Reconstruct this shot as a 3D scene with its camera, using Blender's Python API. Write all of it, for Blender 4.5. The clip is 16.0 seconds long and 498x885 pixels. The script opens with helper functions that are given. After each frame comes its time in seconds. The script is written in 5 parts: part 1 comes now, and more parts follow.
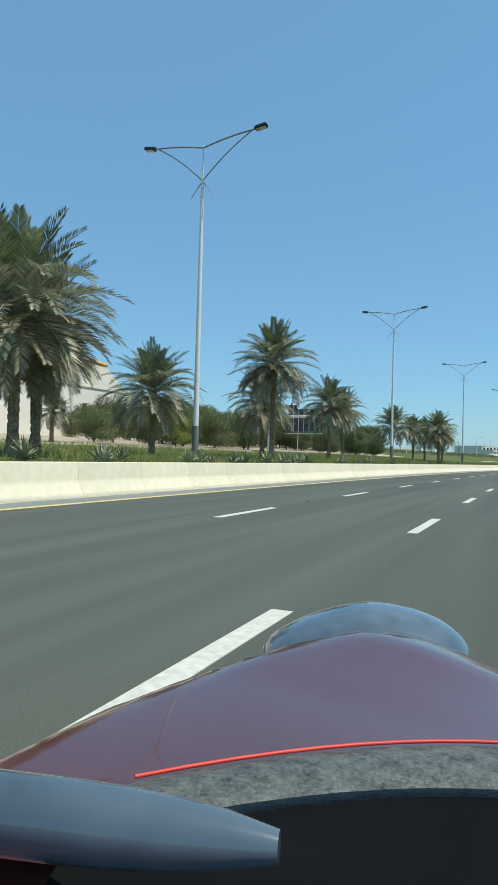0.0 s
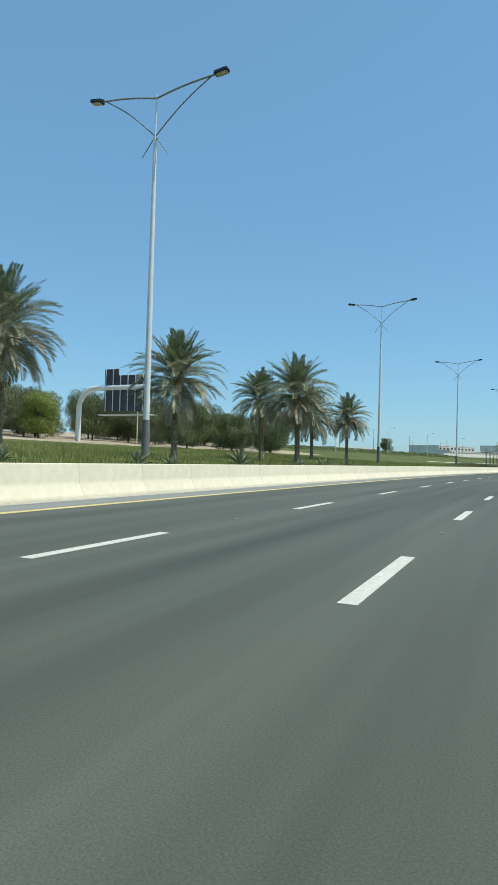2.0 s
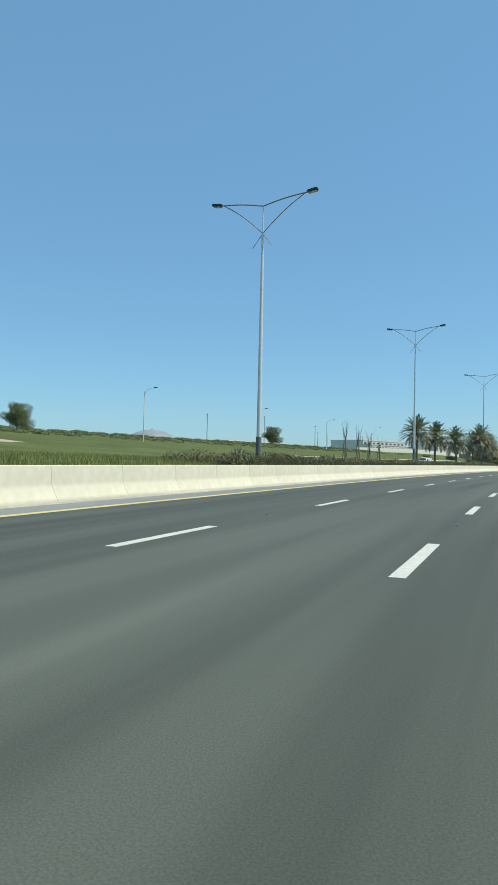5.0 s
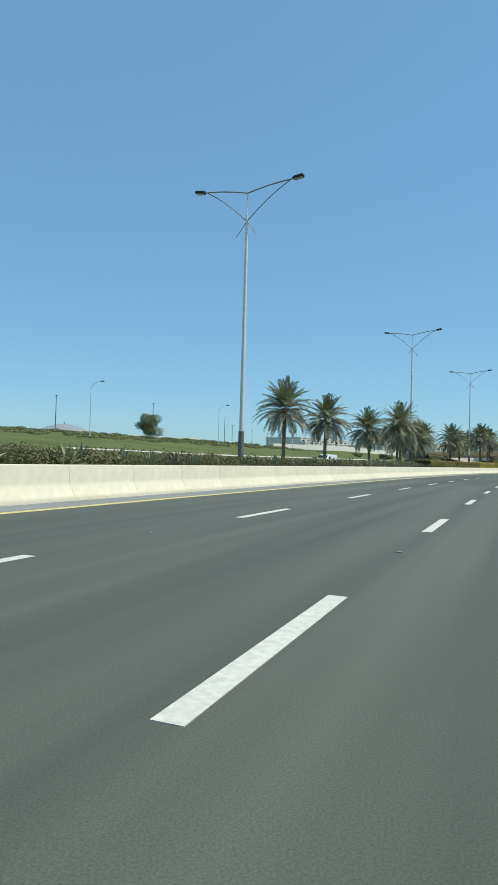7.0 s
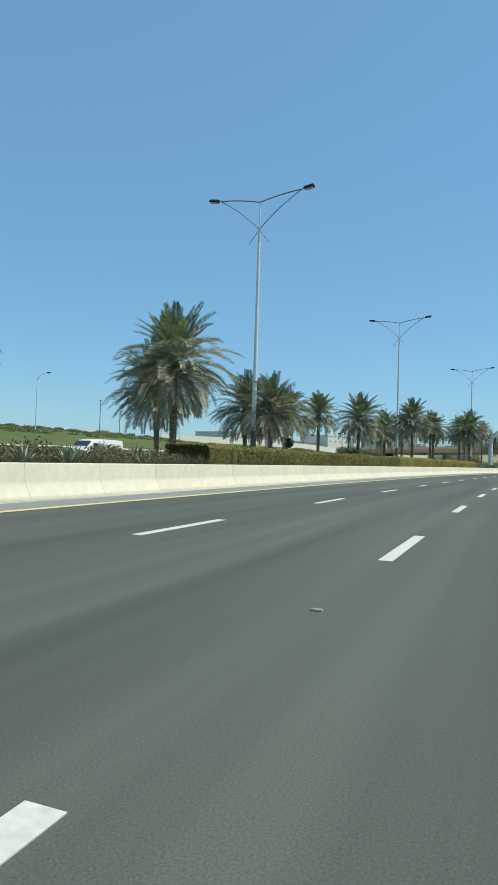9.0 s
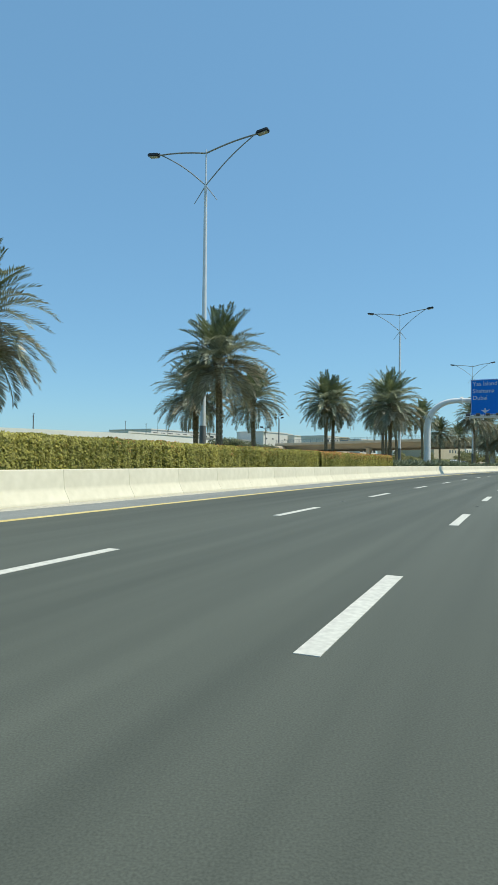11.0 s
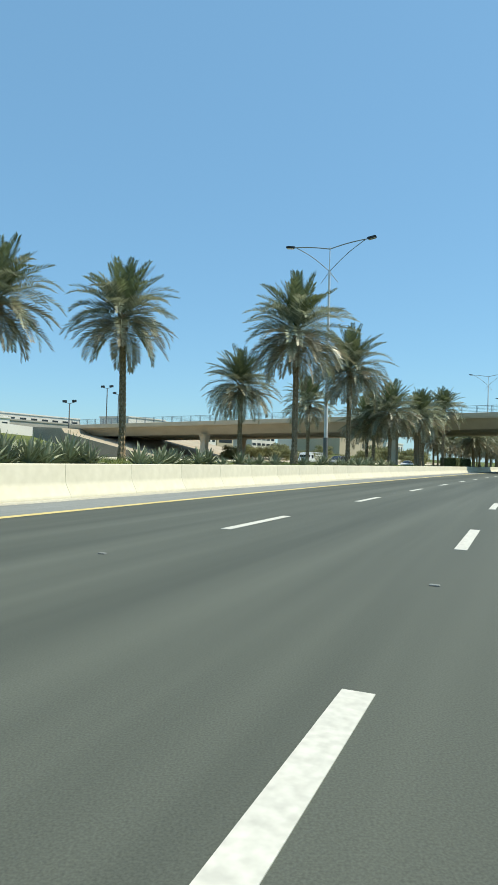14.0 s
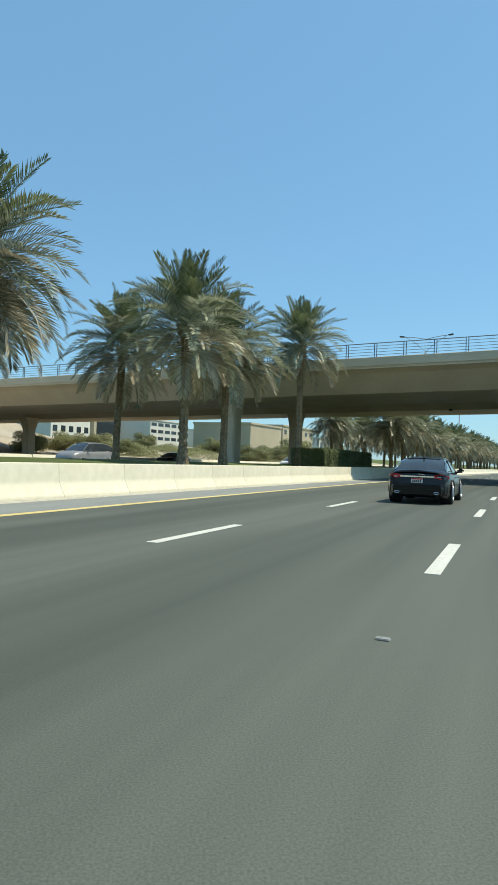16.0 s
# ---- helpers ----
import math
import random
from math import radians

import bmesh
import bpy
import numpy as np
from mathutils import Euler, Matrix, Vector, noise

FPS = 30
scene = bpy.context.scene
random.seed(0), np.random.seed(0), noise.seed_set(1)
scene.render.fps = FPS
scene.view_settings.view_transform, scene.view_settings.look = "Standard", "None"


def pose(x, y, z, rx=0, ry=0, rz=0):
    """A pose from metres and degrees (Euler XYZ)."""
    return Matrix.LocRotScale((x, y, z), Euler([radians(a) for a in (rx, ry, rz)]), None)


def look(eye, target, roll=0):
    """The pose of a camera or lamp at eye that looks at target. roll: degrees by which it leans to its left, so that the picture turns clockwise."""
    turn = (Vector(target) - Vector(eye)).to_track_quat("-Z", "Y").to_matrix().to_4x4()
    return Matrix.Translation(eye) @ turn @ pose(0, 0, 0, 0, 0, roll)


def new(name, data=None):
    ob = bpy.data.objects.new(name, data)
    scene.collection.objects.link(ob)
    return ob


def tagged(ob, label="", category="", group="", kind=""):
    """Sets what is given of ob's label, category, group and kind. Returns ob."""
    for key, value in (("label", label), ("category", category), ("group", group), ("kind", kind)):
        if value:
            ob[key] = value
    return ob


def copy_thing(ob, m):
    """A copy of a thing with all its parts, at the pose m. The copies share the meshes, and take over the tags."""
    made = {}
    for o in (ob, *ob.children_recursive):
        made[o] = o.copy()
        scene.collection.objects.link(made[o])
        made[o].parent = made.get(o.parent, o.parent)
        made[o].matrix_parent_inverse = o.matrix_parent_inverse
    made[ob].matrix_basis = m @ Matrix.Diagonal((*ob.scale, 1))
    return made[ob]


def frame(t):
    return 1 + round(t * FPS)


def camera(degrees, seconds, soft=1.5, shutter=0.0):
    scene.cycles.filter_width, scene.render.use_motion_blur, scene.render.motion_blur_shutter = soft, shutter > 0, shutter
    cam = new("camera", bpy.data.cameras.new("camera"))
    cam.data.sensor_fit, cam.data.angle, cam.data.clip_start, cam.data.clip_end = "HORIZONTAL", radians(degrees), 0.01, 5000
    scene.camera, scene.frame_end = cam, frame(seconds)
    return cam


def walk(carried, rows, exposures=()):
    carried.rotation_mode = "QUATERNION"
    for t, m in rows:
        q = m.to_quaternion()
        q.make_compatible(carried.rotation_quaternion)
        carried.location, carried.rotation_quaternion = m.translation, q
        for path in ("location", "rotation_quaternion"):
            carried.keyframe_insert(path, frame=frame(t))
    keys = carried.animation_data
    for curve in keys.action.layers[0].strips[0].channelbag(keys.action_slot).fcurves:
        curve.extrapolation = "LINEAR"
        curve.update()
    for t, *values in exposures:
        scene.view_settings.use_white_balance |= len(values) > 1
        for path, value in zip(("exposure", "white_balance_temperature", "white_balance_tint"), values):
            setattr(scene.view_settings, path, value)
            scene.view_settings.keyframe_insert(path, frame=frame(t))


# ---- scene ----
# ---- the way of the camera ----
# The road is an arc: s metres along it, X metres to the left of the lane's course, z up.
_S = np.arange(-1600, 3200, 2.0)
_K = np.interp(_S, [0, 100, 230, 300, 400, 640, 700], [-0.000876, -0.000876, -0.000946, -0.001041, -0.001041, 0.0, 0.0])
_K[_S < -80] = 0
_H = np.concatenate([[0], np.cumsum((_K[1:] + _K[:-1]) / 2 * 2)])
_H -= np.interp(0, _S, _H)
_PX = np.concatenate([[0], np.cumsum(-(np.sin(_H[1:]) + np.sin(_H[:-1])))])
_PY = np.concatenate([[0], np.cumsum(np.cos(_H[1:]) + np.cos(_H[:-1]))])
_PX -= np.interp(0, _S, _PX)
_PY -= np.interp(0, _S, _PY)


def heading(s):
    return float(np.interp(s, _S, _H))


def at(s, X, z=0.0):
    h = heading(s)
    return Vector((np.interp(s, _S, _PX) - X * math.cos(h), np.interp(s, _S, _PY) - X * math.sin(h), z))


def spot(s, X, z=0.0, turn=0.0):
    """Pose on the road's course: local +y ahead along the road, local +x to the right."""
    return Matrix.Translation(at(s, X, z)) @ Matrix.Rotation(heading(s) + radians(turn), 4, "Z")


cam = camera(41.96, 16.0)
EYE = 1.153
# seconds, s, X, yaw to the left of the road, pitch, lean
WAY = [
    (0, 0.00, 0.02, 22.83, 1.31, 1.49),
    (0.5, 14.95, 0.05, 22.85, 1.53, 1.03),
    (1, 29.86, 0.10, 22.82, 1.86, 1.34),
    (1.5, 44.70, 0.18, 22.66, 1.54, 1.72),
    (2, 59.48, 0.39, 22.75, 1.46, 1.61),
    (2.5, 74.42, 0.56, 22.71, 1.71, 1.36),
    (3, 89.29, 0.66, 22.73, 1.43, 1.20),
    (3.5, 104.02, 0.71, 22.51, 1.36, 1.39),
    (4, 118.73, 0.71, 22.58, 1.34, 1.27),
    (6.5, 191.71, 0.32, 21.90, 1.66, 1.46),
    (7, 206.14, 0.31, 21.92, 1.57, 1.51),
    (7.5, 220.64, 0.30, 22.08, 1.89, 1.51),
    (8, 234.97, 0.30, 22.31, 1.42, 1.36),
    (8.5, 249.38, 0.30, 22.08, 1.36, 1.59),
    (9, 263.90, 0.30, 21.92, 1.50, 1.71),
    (9.5, 278.28, 0.37, 21.76, 1.38, 1.67),
    (10, 292.73, 0.42, 21.80, 1.71, 1.37),
    (12.5, 364.82, 0.77, 22.81, 1.57, 0.92),
    (13, 378.59, 0.88, 22.62, 1.50, 1.69),
    (13.5, 392.44, 0.99, 22.48, 1.57, 1.94),
    (14, 406.40, 0.97, 22.31, 1.48, 1.51),
    (14.5, 420.41, 0.97, 22.26, 1.64, 2.05),
    (15, 434.47, 0.94, 22.23, 1.65, 1.94),
    (15.5, 448.67, 0.94, 22.11, 1.61, 1.71),
    (16, 462.45, 0.93, 21.80, 1.56, 1.95),
]
rows = []
for t, s, e, yaw, pitch, lean in WAY:
    h = heading(s) + radians(yaw)
    eye = at(s, e, EYE)
    p = radians(pitch)
    rows.append((t, look(eye, eye + Vector((-math.sin(h) * math.cos(p), math.cos(h) * math.cos(p), math.sin(p))), lean)))
walk(cam, rows, [(0, 0.02, 6500, 10), (3, 0.0, 6500, 10), (10.2, -0.03, 6500, 10), (12.4, 0.16, 6730, 10), (16, 0.20, 6740, 10)])

# ---- sky and sun ----
SUN_AZ, SUN_EL = -86.4, 63.5  # degrees to the left of +y (so to the right), and above the horizon
world = bpy.data.worlds.new("sky")
scene.world = world
world.use_nodes = True
sky = world.node_tree.nodes.new("ShaderNodeTexSky")
sky.sky_type, sky.sun_disc = "NISHITA", False
sky.sun_elevation, sky.sun_rotation = radians(SUN_EL), radians(-SUN_AZ)
sky.air_density, sky.dust_density, sky.ozone_density = 1.0, 0.5, 3.5
back = world.node_tree.nodes["Background"]
tone = world.node_tree.nodes.new("ShaderNodeMix")
tone.data_type, tone.blend_type = "RGBA", "MULTIPLY"
tone.inputs["Factor"].default_value = 1.0
tone.inputs[7].default_value = (0.78, 1.01, 0.98, 1)
world.node_tree.links.new(sky.outputs[0], tone.inputs[6])
haze = world.node_tree.nodes.new("ShaderNodeMix")  # thin even haze over the whole sky
haze.data_type = "RGBA"
haze.inputs["Factor"].default_value = 0.52
haze.inputs[7].default_value = (1.20, 2.72, 4.42, 1)
world.node_tree.links.new(tone.outputs[2], haze.inputs[6])
world.node_tree.links.new(haze.outputs[2], back.inputs[0])
back.inputs[1].default_value = 0.154
sun = new("sun", bpy.data.lights.new("sun", "SUN"))
sun.data.energy, sun.data.angle, sun.data.color = 4.3, radians(0.53), (1.0, 0.94, 0.76)
a, e = radians(SUN_AZ), radians(SUN_EL)
sun_from = Vector((-math.sin(a) * math.cos(e), math.cos(a) * math.cos(e), math.sin(e)))
sun.matrix_world = look(sun_from * 50, (0, 0, 0))


# ---- materials ----
def material(name, tones, rough=0.8, metal=0.0, scale=2.0, fine=30.0, bump=0.15, depth=0.01, coords="Object", stretch=(1, 1, 1), random_tone=0.0, spec=0.5, coat=0.0, sheen_through=0.0, leaf_tone=0.0):
    """Two tones mixed by coarse and fine noise, with relief. sheen_through: share of light that passes leaves. leaf_tone: how far single leaves differ."""
    m = bpy.data.materials.new(name)
    m.use_nodes = True
    nt = m.node_tree
    b = nt.nodes["Principled BSDF"]
    tc = nt.nodes.new("ShaderNodeTexCoord")
    mp = nt.nodes.new("ShaderNodeMapping")
    mp.inputs["Scale"].default_value = stretch
    nt.links.new(tc.outputs[coords], mp.inputs[0])
    n1, n2 = nt.nodes.new("ShaderNodeTexNoise"), nt.nodes.new("ShaderNodeTexNoise")
    n1.inputs["Scale"].default_value, n1.inputs["Detail"].default_value = scale, 5
    n2.inputs["Scale"].default_value, n2.inputs["Detail"].default_value = fine, 3
    for n in (n1, n2):
        nt.links.new(mp.outputs[0], n.inputs["Vector"])
    mix = nt.nodes.new("ShaderNodeMath")
    mix.operation = "MULTIPLY_ADD"
    mix.inputs[1].default_value = 0.45
    nt.links.new(n2.outputs[0], mix.inputs[0])
    half = nt.nodes.new("ShaderNodeMath")
    half.operation = "MULTIPLY"
    half.inputs[1].default_value = 0.55
    nt.links.new(n1.outputs[0], half.inputs[0])
    nt.links.new(half.outputs[0], mix.inputs[2])
    ramp = nt.nodes.new("ShaderNodeValToRGB")
    ramp.color_ramp.elements[0].position, ramp.color_ramp.elements[1].position = 0.32, 0.68
    ramp.color_ramp.elements[0].color = (*tones[0], 1)
    ramp.color_ramp.elements[1].color = (*tones[1], 1)
    nt.links.new(mix.outputs[0], ramp.inputs[0])
    colour = ramp.outputs[0]
    if random_tone:
        info, hsv = nt.nodes.new("ShaderNodeObjectInfo"), nt.nodes.new("ShaderNodeHueSaturation")
        mr = nt.nodes.new("ShaderNodeMapRange")
        mr.inputs[3].default_value, mr.inputs[4].default_value = 1 - random_tone, 1 + random_tone
        nt.links.new(info.outputs["Random"], mr.inputs[0])
        nt.links.new(mr.outputs[0], hsv.inputs["Value"])
        nt.links.new(colour, hsv.inputs["Color"])
        colour = hsv.outputs[0]
    if leaf_tone:
        geo, hsv = nt.nodes.new("ShaderNodeNewGeometry"), nt.nodes.new("ShaderNodeHueSaturation")
        mr = nt.nodes.new("ShaderNodeMapRange")
        mr.inputs[3].default_value, mr.inputs[4].default_value = 1 - leaf_tone, 1 + leaf_tone
        nt.links.new(geo.outputs["Random Per Island"], mr.inputs[0])
        nt.links.new(mr.outputs[0], hsv.inputs["Value"])
        nt.links.new(colour, hsv.inputs["Color"])
        colour = hsv.outputs[0]
    nt.links.new(colour, b.inputs["Base Color"])
    b.inputs["Roughness"].default_value, b.inputs["Metallic"].default_value = rough, metal
    b.inputs["Specular IOR Level"].default_value = spec
    b.inputs["Coat Weight"].default_value, b.inputs["Coat Roughness"].default_value = coat, 0.03
    if bump:
        bp = nt.nodes.new("ShaderNodeBump")
        bp.inputs["Strength"].default_value, bp.inputs["Distance"].default_value = bump, depth
        nt.links.new(mix.outputs[0], bp.inputs["Height"])
        nt.links.new(bp.outputs[0], b.inputs["Normal"])
    if sheen_through:
        tr, ms = nt.nodes.new("ShaderNodeBsdfTranslucent"), nt.nodes.new("ShaderNodeMixShader")
        nt.links.new(colour, tr.inputs[0])
        ms.inputs[0].default_value = sheen_through
        nt.links.new(b.outputs[0], ms.inputs[1])
        nt.links.new(tr.outputs[0], ms.inputs[2])
        nt.links.new(ms.outputs[0], nt.nodes["Material Output"].inputs[0])
    return m


M = dict(
    asphalt=material("asphalt", ((0.042, 0.051, 0.041), (0.106, 0.119, 0.097)), 0.85, scale=0.5, fine=1.6, coords="UV", stretch=(0.03, 0.9, 1), bump=0.1, depth=0.002),
    shoulder=material("shoulder_asphalt", ((0.165, 0.18, 0.175), (0.25, 0.27, 0.26)), 0.9, scale=0.6, fine=5, coords="UV", stretch=(0.12, 1.6, 1), bump=0.2, depth=0.003),
    gutter=material("sandy_concrete_footing", ((0.33, 0.315, 0.255), (0.52, 0.50, 0.415)), 0.9, scale=0.7, fine=6, coords="UV", stretch=(0.4, 1.6, 1), bump=0.3, depth=0.006),
    white_line=material("white_road_paint", ((0.50, 0.50, 0.45), (0.60, 0.60, 0.54)), 0.75, scale=1.2, fine=18),
    yellow_line=material("yellow_road_paint", ((0.54, 0.42, 0.14), (0.70, 0.58, 0.26)), 0.7, scale=1, fine=30),
    barrier=material("cream_painted_concrete", ((0.60, 0.565, 0.435), (0.705, 0.665, 0.53)), 0.85, scale=0.5, fine=4, bump=0.08, depth=0.004, random_tone=0.03, spec=0.25),
    steel=material("galvanised_steel", ((0.64, 0.66, 0.67), (0.78, 0.80, 0.81)), 0.5, 0.05, scale=2, fine=12, bump=0.03),
    steel_dark=material("grey_wrapped_steel", ((0.12, 0.125, 0.125), (0.20, 0.205, 0.20)), 0.75, 0.0, scale=3, fine=20, bump=0.05),
    # darker than the pole's steel: the underside's shade is put into the colour
    steel_arm=material("shaded_grey_steel", ((0.21, 0.225, 0.215), (0.31, 0.325, 0.31)), 0.55, 0.1, scale=2, fine=12, bump=0.03),
    lamp_head=material("dark_grey_lamp_housing", ((0.035, 0.04, 0.045), (0.06, 0.065, 0.07)), 0.5, 0.3, bump=0.02),
    lamp_glass=material("lamp_glass", ((0.45, 0.45, 0.42), (0.55, 0.55, 0.52)), 0.15, bump=0),
    grass=material("watered_grass", ((0.052, 0.074, 0.020), (0.138, 0.165, 0.053)), 0.95, scale=0.12, fine=4, bump=0.6, depth=0.05, spec=0.2),
)


def add_grain(m, scale, amount):
    """Single light and dark stones over the coarse tones."""
    nt = m.node_tree
    b = nt.nodes["Principled BSDF"]
    old = b.inputs["Base Color"].links[0].from_socket
    tc, n, mr = nt.nodes.new("ShaderNodeTexCoord"), nt.nodes.new("ShaderNodeTexNoise"), nt.nodes.new("ShaderNodeMapRange")
    n.inputs["Scale"].default_value, n.inputs["Detail"].default_value = scale, 2
    mr.inputs[1].default_value, mr.inputs[2].default_value = 0.3, 0.7
    mr.inputs[3].default_value, mr.inputs[4].default_value = 1 - amount, 1 + amount
    hsv = nt.nodes.new("ShaderNodeHueSaturation")
    nt.links.new(tc.outputs["Object"], n.inputs["Vector"])
    nt.links.new(n.outputs[0], mr.inputs[0])
    nt.links.new(mr.outputs[0], hsv.inputs["Value"])
    nt.links.new(old, hsv.inputs["Color"])
    nt.links.new(hsv.outputs[0], b.inputs["Base Color"])


add_grain(M["asphalt"], 95, 0.22)
add_grain(M["shoulder"], 40, 0.2)
add_grain(M["gutter"], 9, 0.22)
add_grain(M["white_line"], 14, 0.12)


# fitted sizes
LINE_A, LINE_B, DASH_A, DASH_B = 1.68, 5.39, 1.66, 2.1  # lane lines and where a dash of each begins
YELLOW, BAR = 9.42, 0.905
LAMP_X, LAMP_T, LAMP_X_Z, ARM = 20.6, 22.2, 19.95, 3.95
# s, X, height against the first
LAMPS = [(37.9, 20.8, -0.25), (91.1, 20.8, -0.15), (144.7, 21.2, -0.1), (195.9, 20.9, -0.4), (252.0, 20.8, 0.0), (312.0, 20.9, 0.1), (360.7, 21.0, 0.2), (412.7, 20.0, -0.1), (467.6, 20.1, 0.1), (579.0, 19.0, 1.4), (633.0, 20.3, 0.5)]
BLOCK, BLOCK0 = 3.1225, 14.47


WALL_X = ((0, 11.05), (60, 11.3), (235, 11.3), (300, 11.5), (370, 11.9), (470, 11.95))


def wall_x(s):
    """Foot of the barrier: the shoulder widens on the way."""
    for (a, xa), (b, xb) in zip(WALL_X, WALL_X[1:]):
        if s < b:
            return xa + (xb - xa) * max(0.0, s - a) / (b - a)
    return WALL_X[-1][1]


# ---- mesh helpers ----
def part(name, bm, mat, parent=None, label="", smooth=False):
    """Links a bmesh as one mesh object under a thing or a part."""
    me = bpy.data.meshes.new(name)
    if smooth:
        for f in bm.faces:
            f.smooth = True
    bm.to_mesh(me)
    bm.free()
    if smooth:
        me.set_sharp_from_angle(angle=radians(48))
    me.materials.append(mat)
    ob = new(name, me)
    if parent:
        ob.parent = parent
    return tagged(ob, label)


def thing(name, label, category, group="", kind="", m=None):
    ob = new(name)
    ob.empty_display_size = 0.2
    if m is not None:
        ob.matrix_world = m
    return tagged(ob, label, category, group, kind)


def tube(bm, pts, radii, sides=10, caps=True):
    """A round bar along points, with a radius at each."""
    pts = [Vector(p) for p in pts]
    rings = []
    up = None
    for i, p in enumerate(pts):
        d = (pts[min(i + 1, len(pts) - 1)] - pts[max(i - 1, 0)]).normalized()
        side = d.cross(Vector((0, 0, 1)) if abs(d.z) < 0.95 else Vector((0, 1, 0))).normalized()
        if up is not None and side.dot(up) < 0:
            side = -side
        up = side
        other = d.cross(side)
        r = radii[i] if isinstance(radii, (list, tuple)) else radii
        rings.append([bm.verts.new(p + r * (math.cos(2 * math.pi * k / sides) * side + math.sin(2 * math.pi * k / sides) * other)) for k in range(sides)])
    for a, b in zip(rings, rings[1:]):
        for k in range(sides):
            bm.faces.new((a[k], a[(k + 1) % sides], b[(k + 1) % sides], b[k]))
    if caps:
        bm.faces.new(rings[0][::-1])
        bm.faces.new(rings[-1])
    return bm


def box(bm, lo, hi, bevel=0.0, m=None):
    r = bmesh.ops.create_cube(bm, size=1.0)
    lo, hi = Vector(lo), Vector(hi)
    vs = r["verts"]
    for v in vs:
        v.co = Vector(((v.co.x + 0.5) * (hi.x - lo.x) + lo.x, (v.co.y + 0.5) * (hi.y - lo.y) + lo.y, (v.co.z + 0.5) * (hi.z - lo.z) + lo.z))
    if bevel:
        es = list({e for v in vs for e in v.link_edges})
        g = bmesh.ops.bevel(bm, geom=es, offset=bevel, segments=2, affect="EDGES")
        vs = list({v for f in g["faces"] for v in f.verts} | {v for v in vs if v.is_valid})
    if m is not None:
        bmesh.ops.transform(bm, matrix=m, verts=[v for v in vs if v.is_valid])
    return bm


def grid_sheet(name, svals, xvals, zfun, mat, uv=True):
    """A sheet over road coordinates."""
    verts = [at(s, x, zfun(s, x)) for s in svals for x in xvals]
    n = len(xvals)
    faces = [(i * n + j + 1, i * n + j, (i + 1) * n + j, (i + 1) * n + j + 1) for i in range(len(svals) - 1) for j in range(n - 1)]
    me = bpy.data.meshes.new(name)
    me.from_pydata(verts, [], faces)
    if uv:
        layer = me.uv_layers.new(name="along")
        flat = np.array([(s, x) for s in svals for x in xvals], dtype=np.float32)
        idx = np.zeros(len(me.loops), dtype=np.int32)
        me.loops.foreach_get("vertex_index", idx)
        layer.data.foreach_set("uv", flat[idx].ravel())
    me.materials.append(mat)
    me.shade_smooth()
    return new(name, me)


# ---- ground, road and barrier ----
def ground_z(s, X):
    if X < wall_x(s) + 0.3:
        return -0.06
    d = X - wall_x(s) - 0.4
    far = min(max((s - 392) / 70, 0), 1)  # the hill runs out before the flyover
    late = min(max((s - 130) / 60, 0), 1)
    z = 0.66 + 0.3 * min(max(d, 0) / 6, 1)
    even = 0.050 * max(0, min(d - 9, 85))
    steep = 0.035 * max(0, min(d - 9, 25)) + 0.090 * max(0, min(d - 34, 52))
    z += (even * (1 - late) + steep * late) * (1 - far) + 0.004 * far * max(0, min(d - 9, 85))
    bed = min(max((s - 215) / 25, 0), 1) * (1 - far) * min(max((X - 25) / 3, 0), 1) * min(max((46 - X) / 2.5, 0), 1)
    z += (0.25 - z) * bed  # the other carriageway lies lower
    z -= 0.75 * far * min(max((d - 8) / 4, 0), 1)
    z += (0.12 - z) * min(max((s - 440) / 30, 0), 1) * min(max((X - 24) / 2, 0), 1) * min(max((40 - X) / 2, 0), 1)
    z += 3.6 * min(max((s - 528) / 30, 0), 1) * min(max((X - 46) / 42, 0), 1)
    if d < 120:
        z += 0.16 * noise.noise(Vector((s * 0.03, X * 0.05, 0.3))) * min(1, d / 4)
    return z


xs = [-900, -600, -400, -250, -150, -80, -40, -20, -13, -8, 0, 6, 10.9, 11.2, 11.35, 11.5, 11.65, 11.8, 11.95, 12.1, 12.25, 12.4, 12.6, 13, 14, 16, 18, 20, 23, 26, 30, 35, 40, 46, 53, 60, 70, 85, 100, 130, 170, 230, 320, 450, 700, 1100, 1700, 2400]
ss = list(np.arange(-1500, -80, 100)) + list(np.arange(-80, 700, 5)) + list(np.arange(700, 3000, 100))
ground = tagged(grid_sheet("ground", [float(v) for v in ss], [float(v) for v in xs], ground_z, M["grass"]), "green grass verge and sandy plain beside the motorway", "ground", kind="structure")
R0, R1 = -120.0, 900.0
road = tagged(grid_sheet("road", [float(v) for v in np.arange(R0, R1, 3)], [-12, -8, -4, 0, 4, 8, 9.55], lambda s, X: 0.0, M["asphalt"]), "dark grey asphalt motorway with worn wheel paths", "road", kind="structure")


